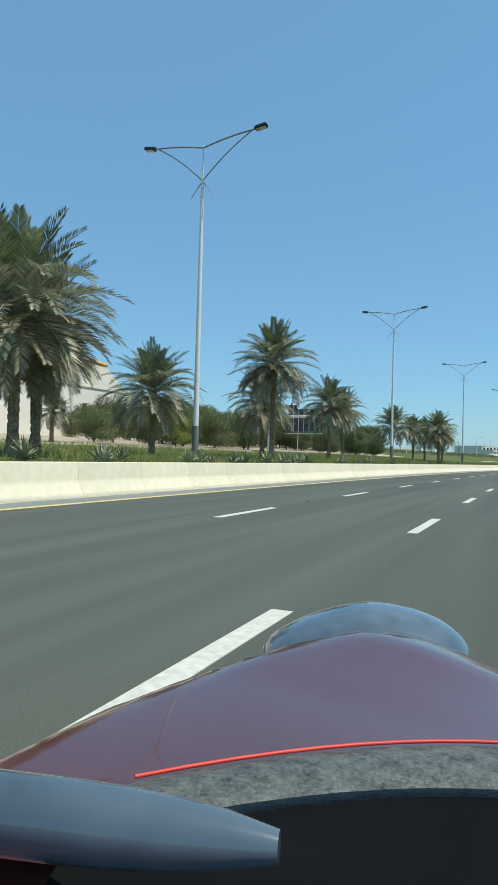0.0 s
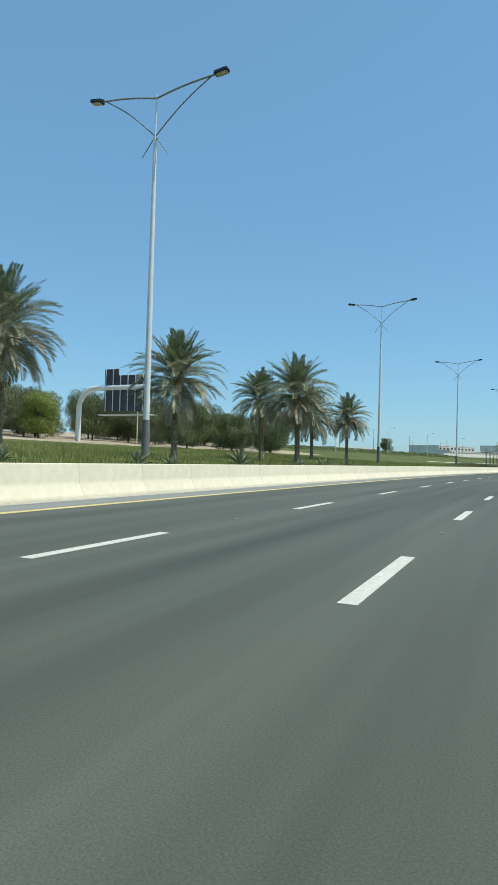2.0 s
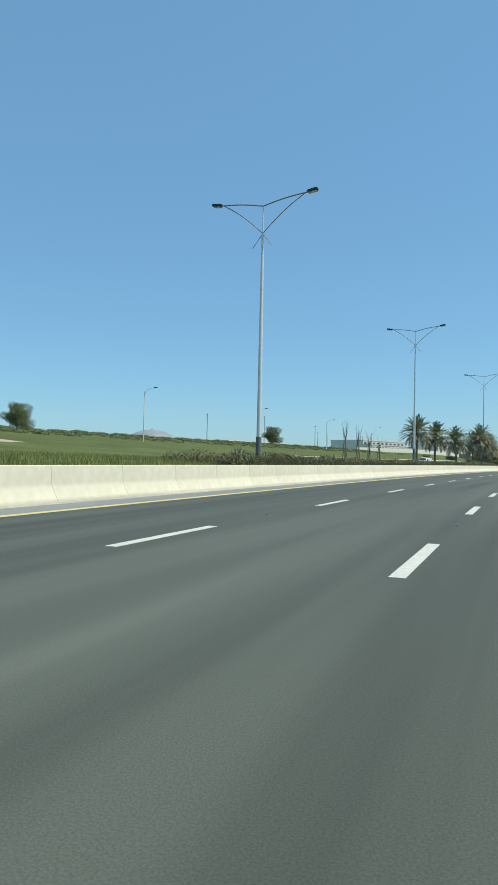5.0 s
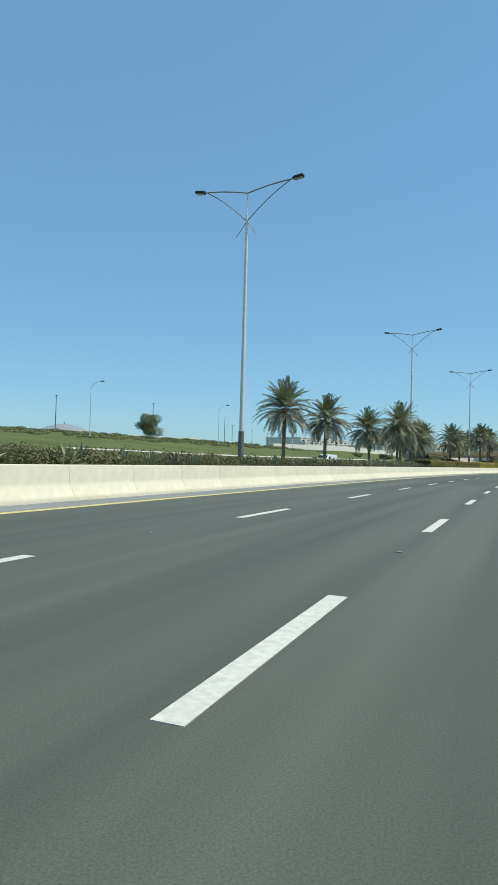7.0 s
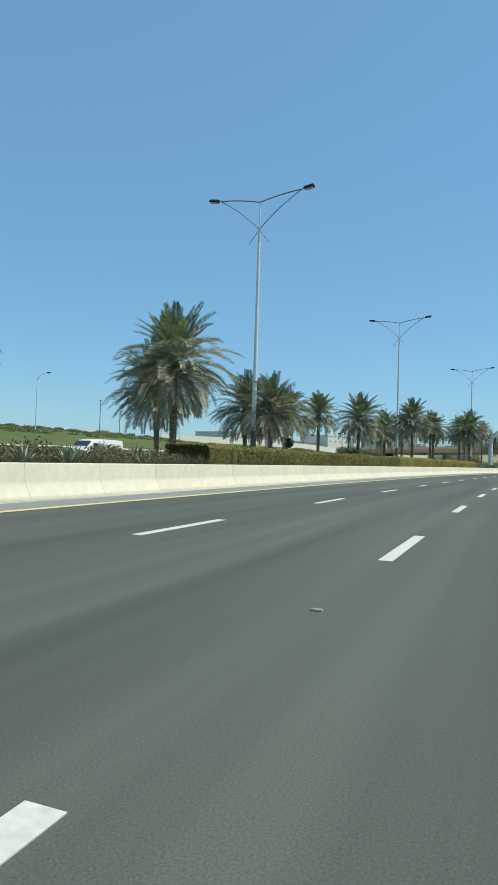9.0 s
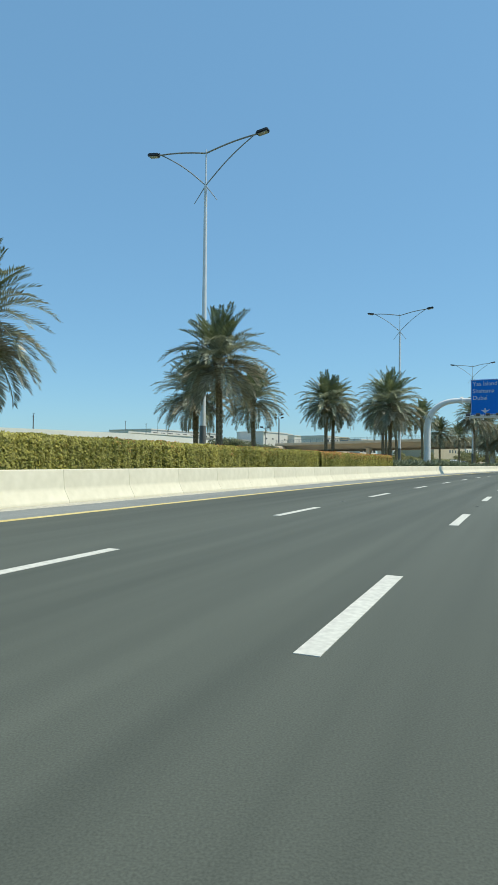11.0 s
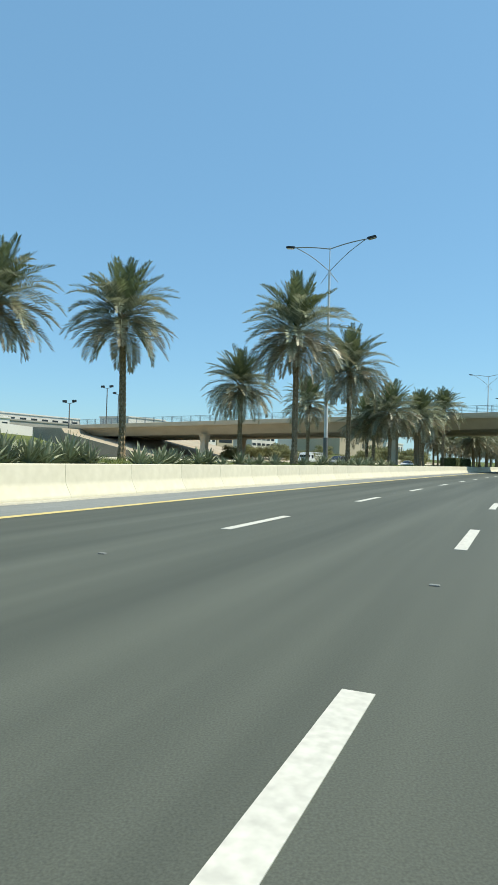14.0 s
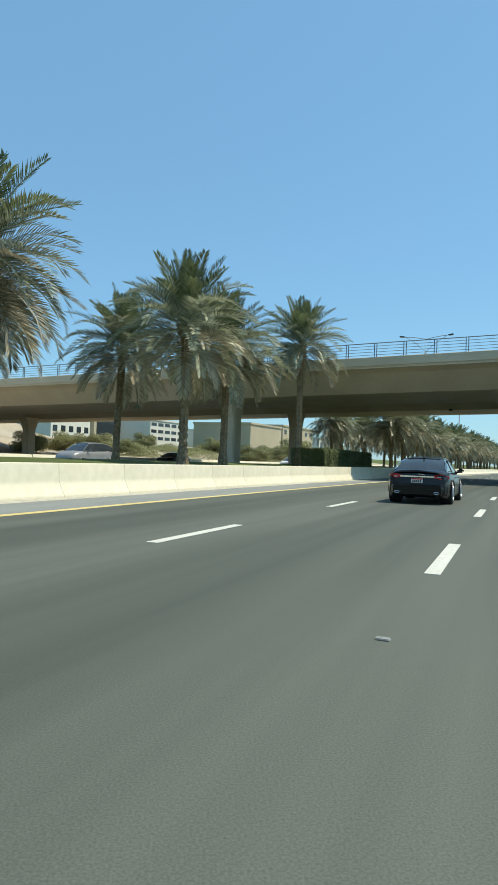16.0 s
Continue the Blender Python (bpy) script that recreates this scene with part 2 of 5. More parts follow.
def edge_band(name, inner, outer, rough, mat, z=0.0):
    """A band along the foot of the barrier, with a wavering inner edge."""
    verts, faces, uv = [], [], []
    svals = [float(v) for v in np.arange(R0, R1, 1.0)]
    for s in svals:
        a = inner(s) + rough * noise.noise(Vector((s * 0.7, 4, 1))) + 0.5 * rough * noise.noise(Vector((s * 2.3, 9, 1)))
        b = outer(s)
        for u in (0, 0.5, 1):
            verts.append(at(s, a + (b - a) * u, z))
            uv.append((s, a + (b - a) * u))
    for i in range(len(svals) - 1):
        for j in (0, 1):
            faces.append((3 * i + j + 1, 3 * i + j, 3 * i + j + 3, 3 * i + j + 4))
    me = bpy.data.meshes.new(name)
    me.from_pydata(verts, [], faces)
    layer = me.uv_layers.new(name="along")
    idx = np.zeros(len(me.loops), dtype=np.int32)
    me.loops.foreach_get("vertex_index", idx)
    layer.data.foreach_set("uv", np.array(uv, dtype=np.float32)[idx].ravel())
    me.materials.append(mat)
    o = new(name, me)
    o.parent = road
    return o


edge_band("shoulder", lambda s: 9.55, lambda s: wall_x(s) - 0.3, 0.0, M["shoulder"])
tagged(edge_band("gutter", lambda s: wall_x(s) - 0.62, lambda s: wall_x(s) + 0.05, 0.07, M["gutter"], 0.004), "sandy concrete strip along the barrier's foot")


def strip_mesh(name, length, width, mat):
    bm = bmesh.new()
    box(bm, (-width / 2, 0, -0.01), (width / 2, length, 0.005))
    me = bpy.data.meshes.new(name)
    bm.to_mesh(me)
    bm.free()
    me.materials.append(mat)
    return me


dash_mesh = strip_mesh("lane_dash", 3.0, 0.17, M["white_line"])
for line_x, first in ((LINE_A, DASH_A), (LINE_B, DASH_B)):
    for k in range(-6, 62):
        d = new("lane_dash", dash_mesh)
        d.parent = road
        d.matrix_local = spot(first + 9.0 * k, line_x, 0.0)
bm = bmesh.new()
box(bm, (-0.05, -0.035, -0.01), (0.05, 0.035, 0.012), 0.006)
box(bm, (-0.036, -0.04, 0.002), (0.036, -0.034, 0.009))
stud_mesh = bpy.data.meshes.new("road_stud")
bm.to_mesh(stud_mesh)
bm.free()
stud_mesh.materials.append(M["shoulder"])
for line_x in (LINE_A, LINE_B + 0.06):
    for k in range(-11, 20):
        d = new("road_stud", stud_mesh)
        d.parent = road
        d.matrix_local = spot(196.8 + 18.0 * k, line_x, 0.0)
edge = grid_sheet("edge_line", [float(v) for v in np.arange(R0, R1, 3)], [YELLOW - 0.12, YELLOW + 0.13], lambda s, X: 0.005, M["yellow_line"])
edge.parent = road


def barrier_mesh(length):
    prof = [(0, 0), (0, 0.05), (-0.02, 0.085), (-0.155, 0.33), (-0.18, 0.385), (-0.19, 0.44), (-0.225, BAR - 0.03), (-0.231, BAR - 0.01), (-0.245, BAR), (-0.41, BAR), (-0.43, BAR - 0.03), (-0.50, 0.33), (-0.66, 0.07), (-0.66, -0.2), (0, -0.2)]
    bm = bmesh.new()
    n = len(prof)
    rings = []
    for y, inset in ((-0.001, 0.014), (0.009, 0.0), (length - 0.009, 0.0), (length + 0.001, 0.014)):
        rings.append([bm.verts.new((x - inset if x > -0.3 else x + inset, y, z - (inset if z > 0.5 else 0))) for x, z in prof])
    for a, b in zip(rings, rings[1:]):
        for i in range(n):
            bm.faces.new((a[i], a[(i + 1) % n], b[(i + 1) % n], b[i]))
    bm.faces.new(rings[0][::-1])
    bm.faces.new(rings[-1])
    bmesh.ops.recalc_face_normals(bm, faces=bm.faces)
    me = bpy.data.meshes.new("barrier_block")
    bm.to_mesh(me)
    bm.free()
    me.materials.append(M["barrier"])
    me.shade_smooth()
    me.set_sharp_from_angle(angle=radians(40))
    return me


barrier = thing("barrier", "cream painted concrete road barrier with block joints", "barrier", kind="structure")
bl_mesh = barrier_mesh(BLOCK)
for k in range(-14, 224):
    s = BLOCK0 + k * BLOCK
    b = new("barrier_block", bl_mesh)
    b.parent = barrier
    p, q = at(s, wall_x(s)), at(s + BLOCK, wall_x(s + BLOCK))
    b.matrix_local = Matrix.Translation(p) @ Matrix.Rotation(math.atan2(-(q - p).x, (q - p).y), 4, "Z") @ Matrix.Scale((q - p).length / BLOCK, 4, (0, 1, 0))


# ---- street lamps in the median ----
def street_lamp(m):
    t = thing("street_lamp", "tall double-armed galvanised street lamp behind the barrier", "street lamp", "lamps along the median", m=m)
    base = ground_z(0, LAMP_X) - 1.2
    bm = bmesh.new()
    tube(bm, [(0, 0, base), (0, 0, base + 3.6)], [0.25, 0.225], 14)
    tube(bm, [(0, 0, base), (0, 0, base + 1.25)], [0.30, 0.30], 14)
    part("pole_base", bm, M["steel_dark"], t, "dark grey wrapped pole base", True)
    bm = bmesh.new()
    tube(bm, [(0, 0, base + 3.6), (0, 0, 9), (0, 0, 15), (0, 0, LAMP_X_Z)], [0.185, 0.165, 0.135, 0.105], 16)
    tube(bm, [(0, 0, LAMP_X_Z - 0.1), (0, 0, LAMP_T + 0.25)], [0.05, 0.045], 10)
    part("pole", bm, M["steel"], t, "", True)
    for side in (-1, 1):
        bm = bmesh.new()
        n = 12
        tube(bm, [(side * ARM * k / n, 0, LAMP_T + 0.58 * k / n + 0.10 * math.sin(math.pi * k / n)) for k in range(n + 1)], 0.055, 8)
        part("arm", bm, M["steel_arm"], t, "", True)
        bm = bmesh.new()
        low = []
        for k in range(-3, n + 1):
            u = k / n
            rise = LAMP_T + 0.5 - LAMP_X_Z
            low.append((side * ARM * 0.90 * u, 0, LAMP_X_Z + (rise * u + 0.20 * math.sin(math.pi * u) if u >= 0 else 4.6 * u)))
        tube(bm, low, [0.022, 0.026, 0.03] + [0.038] * (n + 1), 8)
        part("brace", bm, M["steel_arm"], t, "", True)
        turn = Matrix.Translation((side * (ARM + 0.3), 0, LAMP_T + 0.64)) @ Matrix.Rotation(-side * radians(8), 4, "Y")
        bm = bmesh.new()
        box(bm, (-0.43, -0.24, -0.11), (0.42, 0.24, 0.12), 0.06, turn)
        box(bm, (-0.5, -0.07, -0.06), (-0.40, 0.07, 0.06), 0.01, Matrix.Rotation(math.pi * (side < 0), 4, "Z") @ Matrix.Translation((ARM + 0.3, 0, LAMP_T + 0.64)))
        head = part("lamp_head", bm, M["lamp_head"], t, "dark grey lamp head")
        bm = bmesh.new()
        box(bm, (-0.32, -0.18, -0.135), (0.34, 0.18, -0.111), 0.008, turn)
        part("lens", bm, M["lamp_glass"], head)
    return t


first_lamp = street_lamp(spot(*LAMPS[0]))
for s, X, z in LAMPS[1:]:
    copy_thing(first_lamp, spot(s, X, z))


# ---- plants ----
M.update(
    # green palm tones spread wide: dark end holds shade, pale end sun glints
    palm_leaf=material("palm_leaf", ((0.062, 0.088, 0.036), (0.225, 0.262, 0.135)), 0.36, scale=0.8, fine=5, bump=0, sheen_through=0.28, random_tone=0.15, leaf_tone=0.38),
    palm_grey=material("sun_glint_palm_leaf", ((0.095, 0.118, 0.064), (0.50, 0.52, 0.375)), 0.34, scale=0.9, fine=6, bump=0, sheen_through=0.24, random_tone=0.15, leaf_tone=0.38),
    palm_dry=material("dry_palm_leaf", ((0.24, 0.212, 0.148), (0.50, 0.455, 0.33)), 0.8, scale=0.8, fine=6, bump=0, sheen_through=0.2, random_tone=0.15, leaf_tone=0.38),
    palm_trunk=material("palm_trunk", ((0.12, 0.085, 0.05), (0.43, 0.325, 0.205)), 0.95, scale=5, fine=16, bump=1.0, depth=0.04),
    bush_leaf=material("bush_leaf", ((0.070, 0.098, 0.032), (0.195, 0.228, 0.098)), 0.7, scale=0.7, fine=4, bump=0, sheen_through=0.3, random_tone=0.2, leaf_tone=0.35),
    stake_wood=material("weathered_stake_wood", ((0.16, 0.135, 0.10), (0.34, 0.30, 0.235)), 0.85, scale=1.5, fine=12, bump=0.2, depth=0.004),
    bush_olive=material("olive_scrub_leaf", ((0.15, 0.155, 0.06), (0.31, 0.315, 0.15)), 0.8, scale=0.7, fine=4, bump=0, sheen_through=0.3, random_tone=0.15, leaf_tone=0.3),
    bush_dusty=material("dusty_bush_leaf", ((0.105, 0.125, 0.060), (0.235, 0.255, 0.14)), 0.8, scale=0.7, fine=4, bump=0, sheen_through=0.25, random_tone=0.15, leaf_tone=0.35),
    hedge_bright=material("bright_hedge_leaf", ((0.20, 0.215, 0.04), (0.56, 0.50, 0.13)), 0.6, scale=0.5, fine=5, bump=0, sheen_through=0.35, leaf_tone=0.35),
    hedge_leaf=material("hedge_leaf", ((0.13, 0.128, 0.038), (0.31, 0.275, 0.075)), 0.6, scale=0.35, fine=5, bump=0, sheen_through=0.3, leaf_tone=0.35),
    hedge_flower=material("orange_flower", ((0.50, 0.20, 0.06), (0.66, 0.36, 0.13)), 0.7, scale=2, fine=6, bump=0, sheen_through=0.3),
    agave=material("agave_leaf", ((0.15, 0.180, 0.10), (0.36, 0.38, 0.255)), 0.6, scale=2, fine=8, bump=0.1, random_tone=0.2),
    rough_blade=material("rough_grass_blade", ((0.075, 0.080, 0.032), (0.185, 0.175, 0.085)), 0.85, scale=0.3, fine=3, bump=0, sheen_through=0.25),
    blade=material("grass_blade", ((0.15, 0.178, 0.045), (0.34, 0.355, 0.115)), 0.8, scale=0.3, fine=3, bump=0, sheen_through=0.3),
    bark=material("grey_bark", ((0.09, 0.075, 0.06), (0.17, 0.145, 0.12)), 0.95, scale=4, fine=20, bump=0.6, depth=0.02),
)


def frond(verts, faces, rng, root, az, elev, length, droop, width=0.55, pairs=30):
    """One palm frond: a thin rib that bends down, with two rows of narrow leaflets."""
    n = 10
    p = Vector(root)
    ang = elev
    out = Vector((math.cos(az), math.sin(az), 0))
    side = Vector((-math.sin(az), math.cos(az), 0))
    twist = rng.uniform(-0.35, 0.35)
    pts, dirs = [p.copy()], []
    for k in range(n):
        d = out * math.cos(ang) + Vector((0, 0, 1)) * math.sin(ang)
        dirs.append(d)
        p = p + d * (length / n)
        pts.append(p.copy())
        ang -= droop / n * (0.5 + 1.0 * k / n)
    dirs.append(dirs[-1])
    r0 = 0.035
    for k in range(0, n, 2):
        a, b = pts[k], pts[min(k + 2, n)]
        ra, rb = r0 * (1 - 0.85 * k / n), r0 * (1 - 0.85 * min(k + 2, n) / n)
        i = len(verts)
        verts += [a + side * ra, a - side * ra, b - side * rb, b + side * rb]
        faces.append((i, i + 1, i + 2, i + 3))
    for j in range(pairs):
        u = 0.12 + 0.88 * (j + rng.random() * 0.6) / pairs
        f = u * n
        k = min(int(f), n - 1)
        base = pts[k].lerp(pts[k + 1], f - k)
        d = dirs[k]
        up = side.cross(d).normalized()
        if up.z < 0:
            up = -up
        ll = width * (0.30 + 1.0 * math.sin(math.pi * (0.18 + 0.76 * u))) * rng.uniform(0.82, 1.1)
        for sgn in (-1, 1):
            lat = (side * sgn * math.cos(twist * sgn) + up * (0.42 + 0.25 * rng.random())).normalized()
            w = (d * (0.5 + 1.0 * u * u) + lat).normalized()
            w = (w + Vector((0, 0, -0.10 * rng.random()))).normalized()
            tip = base + w * ll + Vector((0, 0, -0.07 * ll))
            mid = base + w * ll * 0.45
            q = w.cross(up).normalized() * 0.030
            i = len(verts)
            verts += [base, mid + q, tip, mid - q]
            faces.append((i, i + 1, i + 2, i + 3))


def mesh_of(name, verts, faces, mat, smooth=False):
    me = bpy.data.meshes.new(name)
    me.from_pydata([tuple(v) for v in verts], [], faces)
    me.materials.append(mat)
    if smooth:
        me.shade_smooth()
    return me


def palm_crown(seed, tuft_n, arch_n, dry_n, reach, hang):
    """Meshes of the upright tuft, of the arching fronds and of the dry skirt, with the crown's heart at the origin."""
    rng = random.Random(seed)
    out = []
    for name, count, mat in (("crown", tuft_n, M["palm_leaf"]), ("arching_fronds", arch_n, M["palm_grey"]), ("dry_fronds", dry_n, M["palm_dry"])):
        v, f = [], []
        for k in range(count):
            u = (k + 0.5) / count
            az = k * 2.39996 + rng.uniform(-0.3, 0.3)
            if name == "crown":
                elev, droop = 87 - 48 * u ** 0.8 + rng.uniform(-7, 7), 8 + 40 * u + rng.uniform(-8, 8)
                length, z = reach * (0.95 + 0.08 * u) * rng.uniform(0.84, 1.08), 0.25 - 0.2 * u
            elif name == "arching_fronds":
                elev, droop = 50 - 66 * u + rng.uniform(-13, 13), 88 - 28 * u + rng.uniform(-24, 24)
                length, z = reach * (1.05 + 0.08 * math.sin(3 * u)) * rng.uniform(0.82, 1.08), 0.05 - 0.4 * u
            else:
                elev, droop = hang - 44 * u + rng.uniform(-12, 12), 52 + rng.uniform(-18, 18)
                length, z = reach * rng.uniform(0.82, 1.08), -0.35 - 0.5 * rng.random()
            r = 0.10 if name == "crown" else 0.18
            frond(v, f, rng, (r * math.cos(az), r * math.sin(az), z), az, radians(elev), length, radians(droop), 0.56, 38)
        out.append((name, mesh_of(name, v, f, mat)))
    return out


def palm_trunk(seed, height):
    rng = random.Random(seed)
    bm = bmesh.new()
    sides, rows = 14, int(height / 0.16)
    lean = rng.uniform(-0.25, 0.25), rng.uniform(-0.2, 0.2)
    rings = []
    for i in range(rows + 1):
        u = i / rows
        cx, cy = lean[0] * u * u, lean[1] * u * u
        r = 0.168 + 0.10 * max(0, 1 - u * 7) + (0.10 * max(0, (u - 0.86) / 0.14))
        ring = []
        for k in range(sides):
            boss = 0.045 if (k + i) % 2 else -0.02
            a = 2 * math.pi * (k + 0.5 * (i % 2)) / sides
            rr = r + boss + rng.uniform(-0.01, 0.01)
            ring.append(bm.verts.new((cx + rr * math.cos(a), cy + rr * math.sin(a), height * u - (0.8 if i == 0 else 0))))
        rings.append(ring)
    for a, b in zip(rings, rings[1:]):
        for k in range(sides):
            bm.faces.new((a[k], a[(k + 1) % sides], b[(k + 1) % sides], b[k]))
    bm.faces.new(rings[-1])
    # stubs of cut fronds under the crown
    for k in range(26):
        a, z = k * 2.4, height - rng.uniform(0.0, 1.0)
        o = Vector((lean[0] + 0.27 * math.cos(a), lean[1] + 0.27 * math.sin(a), z))
        tube(bm, [o, o + Vector((0.16 * math.cos(a), 0.16 * math.sin(a), 0.22))], [0.05, 0.03], 4)
    me = bpy.data.meshes.new("trunk")
    bm.to_mesh(me)
    bm.free()
    me.materials.append(M["palm_trunk"])
    return me, lean


CROWNS = [palm_crown(11, 30, 40, 22, 3.05, 2), palm_crown(12, 28, 42, 34, 3.15, 6), palm_crown(13, 32, 38, 14, 2.95, 0), palm_crown(14, 27, 40, 38, 3.1, 4)]
LABELS = dict(crown="", arching_fronds="arching grey-green fronds with sun glints put into the colour", dry_fronds="drooping dry brown fronds")
TRUNKS = {}


def palm_tree(s, X, heart, kind, size=1.0, turn=0.0):
    """A date palm whose crown's heart stands at that height over the road."""
    g = ground_z(s, X)
    h = max(1.2, round((heart - g) * 2) / 2)
    if h not in TRUNKS:
        TRUNKS[h] = palm_trunk(int(h * 10), h)
    mesh, lean = TRUNKS[h]
    t = thing("palm_tree", ("tall" if h > 6 else "short" if h < 4.2 else "mature") + " date palm with grey-green fronds and a dry skirt", "palm tree", "date palms along the median", m=spot(s, X, g, turn))
    tr = new("trunk", mesh)
    tr.parent = t
    for name, me in CROWNS[kind]:
        o = new(name, me)
        o.parent = t
        o.matrix_local = Matrix.Translation((lean[0], lean[1], h)) @ Matrix.Scale(size, 4)
        tagged(o, LABELS[name])
    return t


# s, X, height of the crown's heart, kind, size
PALMS = [
    (17.9, 17.0, 6.5, 1, 1.1), (21.0, 18.8, 6.3, 3, 1.05), (37.9, 24.2, 5.6, 0, 1.05), (45.7, 18.6, 8.7, 3, 1.05), (51.8, 22.2, 6.0, 1, 1.0),
    (74.1, 23.9, 7.5, 3, 1.1), (85.1, 25.9, 7.6, 1, 1.0), (96.5, 22.2, 6.7, 0, 1.0), (107.2, 17.6, 6.5, 1, 1.0), (112.3, 23.0, 6.6, 2, 0.9),
    (134.0, 26.5, 6.6, 1, 1.1), (143.3, 25.2, 7.2, 3, 1.0), (47.5, 42.0, 5.2, 2, 0.62),
    (272.3, 25.6, 7.1, 0, 1.05), (284.3, 25.1, 6.4, 1, 1.0), (295.2, 18.2, 6.4, 1, 1.03), (305.1, 25.6, 6.6, 3, 1.1), (313.9, 20.2, 5.5, 3, 0.95), (318.9, 25.0, 6.2, 1, 1.05), (328.3, 24.7, 5.9, 0, 1.0),
    (340.3, 20.5, 6.5, 1, 1.0), (342.7, 26.5, 7.3, 2, 1.0), (357.0, 17.8, 7.3, 1, 1.0), (365.5, 24.3, 6.4, 3, 1.0), (376.0, 24.4, 6.8, 0, 1.0),
    (394.9, 24.2, 8.6, 0, 1.1), (397.9, 24.4, 8.2, 1, 1.05), (398.3, 17.4, 8.6, 3, 1.3), (413.0, 22.5, 9.0, 1, 1.1), (423.7, 25.2, 9.0, 3, 1.0), (431.0, 25.6, 9.2, 0, 1.0),
    (438.5, 23.1, 9.4, 0, 1.05), (457.6, 24.6, 7.9, 1, 1.05), (448.6, 16.0, 10.2, 3, 1.22), (461.6, 16.0, 9.4, 1, 1.15), (474.0, 24.4, 7.6, 0, 1.0), (476.6, 15.9, 6.8, 1, 1.05), (478.6, 19.0, 6.2, 3, 1.0),
    (488.8, 15.1, 7.1, 0, 1.05), (494.3, 22.6, 7.5, 0, 1.1), (495.0, 16.0, 7.5, 1, 1.05), (505.3, 15.2, 9.5, 2, 1.1),
]
for k, (s, X, heart, kind, size) in enumerate(PALMS):
    palm_tree(s, X, heart, kind, size, 47 * k)
# the avenue beyond the flyover
rng = random.Random(5)
for k in range(30):
    palm_tree(540 + 6.5 * k + rng.uniform(-1.5, 1.5), 15.6 + rng.uniform(-0.8, 0.8), 5.9 + rng.uniform(-0.5, 0.7), k % 4, 1.05, 71 * k)
    palm_tree(542 + 6.5 * k + rng.uniform(-1.5, 1.5), 24.0 + rng.uniform(-0.8, 0.8), 6.2 + rng.uniform(-0.5, 0.7), (k + 1) % 4, 1.05, 53 * k)


def leaf_cloud(name, rng, blobs, count, leaf, mat, hang=0.0):
    """Many small leaves strewn in the outer part of some lumps."""
    verts, faces = [], []
    weights = [b[3] * b[4] for b in blobs]
    for _ in range(count):
        x, y, z, r, rz = rng.choices(blobs, weights)[0]
        d = Vector((rng.gauss(0, 1), rng.gauss(0, 1), rng.gauss(0, 1))).normalized()
        q = rng.uniform(0.25, 1.0) ** 0.5 * (1 + 0.18 * noise.noise(d * 2.5 + Vector((x, y, z))))
        c = Vector((x + d.x * r * q, y + d.y * r * q, z + d.z * rz * q))
        face = (d + Vector((rng.gauss(0, 0.45), rng.gauss(0, 0.45), 0.45 + rng.gauss(0, 0.45)))).normalized()
        a = face.cross(Vector((rng.gauss(0, 1), rng.gauss(0, 1), rng.gauss(0, 1)))).normalized()
        if hang:
            a = (a * (1 - hang) - Vector((0, 0, 1)) * hang).normalized()
        b = face.cross(a)
        l, w = leaf * rng.uniform(0.7, 1.3), leaf * rng.uniform(0.35, 0.6)
        i = len(verts)
        verts += [c - a * l, c + b * w, c + a * l, c - b * w]
        faces.append((i, i + 1, i + 2, i + 3))
    return mesh_of(name, verts, faces, mat)


def tree_meshes(seed, height, wide, count, leaf, mat, hang=0.0):
    rng = random.Random(seed)
    blobs = []
    for k in range(16):
        a, u = k * 2.4, rng.random()
        rr = wide * 0.5 * rng.uniform(0.25, 0.75)
        z = height * (0.24 + 0.62 * u)
        blobs.append((rr * math.cos(a), rr * math.sin(a), z, wide * rng.uniform(0.20, 0.32), height * rng.uniform(0.16, 0.24)))
    bm = bmesh.new()
    tube(bm, [(0, 0, -0.4), (0.05, 0.03, height * 0.22), (0.0, 0.1, height * 0.42)], [0.16, 0.12, 0.08], 8)
    for x, y, z, r, rz in blobs:
        tube(bm, [(0.03, 0.04, height * 0.2), (x * 0.5, y * 0.5, z * 0.7), (x, y, z)], [0.07, 0.05, 0.02], 5)
    limbs = bpy.data.meshes.new("limbs")
    bm.to_mesh(limbs)
    bm.free()
    limbs.materials.append(M["bark"])
    return limbs, leaf_cloud("foliage", rng, blobs, count, leaf, mat, hang)


M.update(tree_bright=material("bright_tree_leaf", ((0.13, 0.175, 0.03), (0.30, 0.36, 0.09)), 0.7, scale=0.7, fine=4, bump=0, sheen_through=0.35, leaf_tone=0.3))
TREES = [tree_meshes(31, 7.4, 7.4, 17000, 0.13, M["bush_leaf"], 0.6), tree_meshes(32, 6.4, 6.4, 15000, 0.12, M["bush_leaf"], 0.5), tree_meshes(33, 8.2, 6.8, 17000, 0.13, M["bush_dusty"], 0.65), tree_meshes(34, 2.6, 4.2, 5200, 0.12, M["bush_dusty"]), tree_meshes(35, 5.2, 4.2, 9000, 0.11, M["tree_bright"], 0.4), tree_meshes(36, 2.7, 4.4, 8000, 0.10, M["bush_olive"], 0.3)]


def broad_tree(s, X, kind, size, turn, name="tree", label="dark green leafy tree with hanging branches", category="tree", group="trees on the slope"):
    t = thing(name, label, category, group, m=spot(s, X, ground_z(s, X), turn) @ Matrix.Scale(size, 4))
    for nm, me in zip(("trunk", "foliage"), TREES[kind]):
        o = new(nm, me)
        o.parent = t
    return t


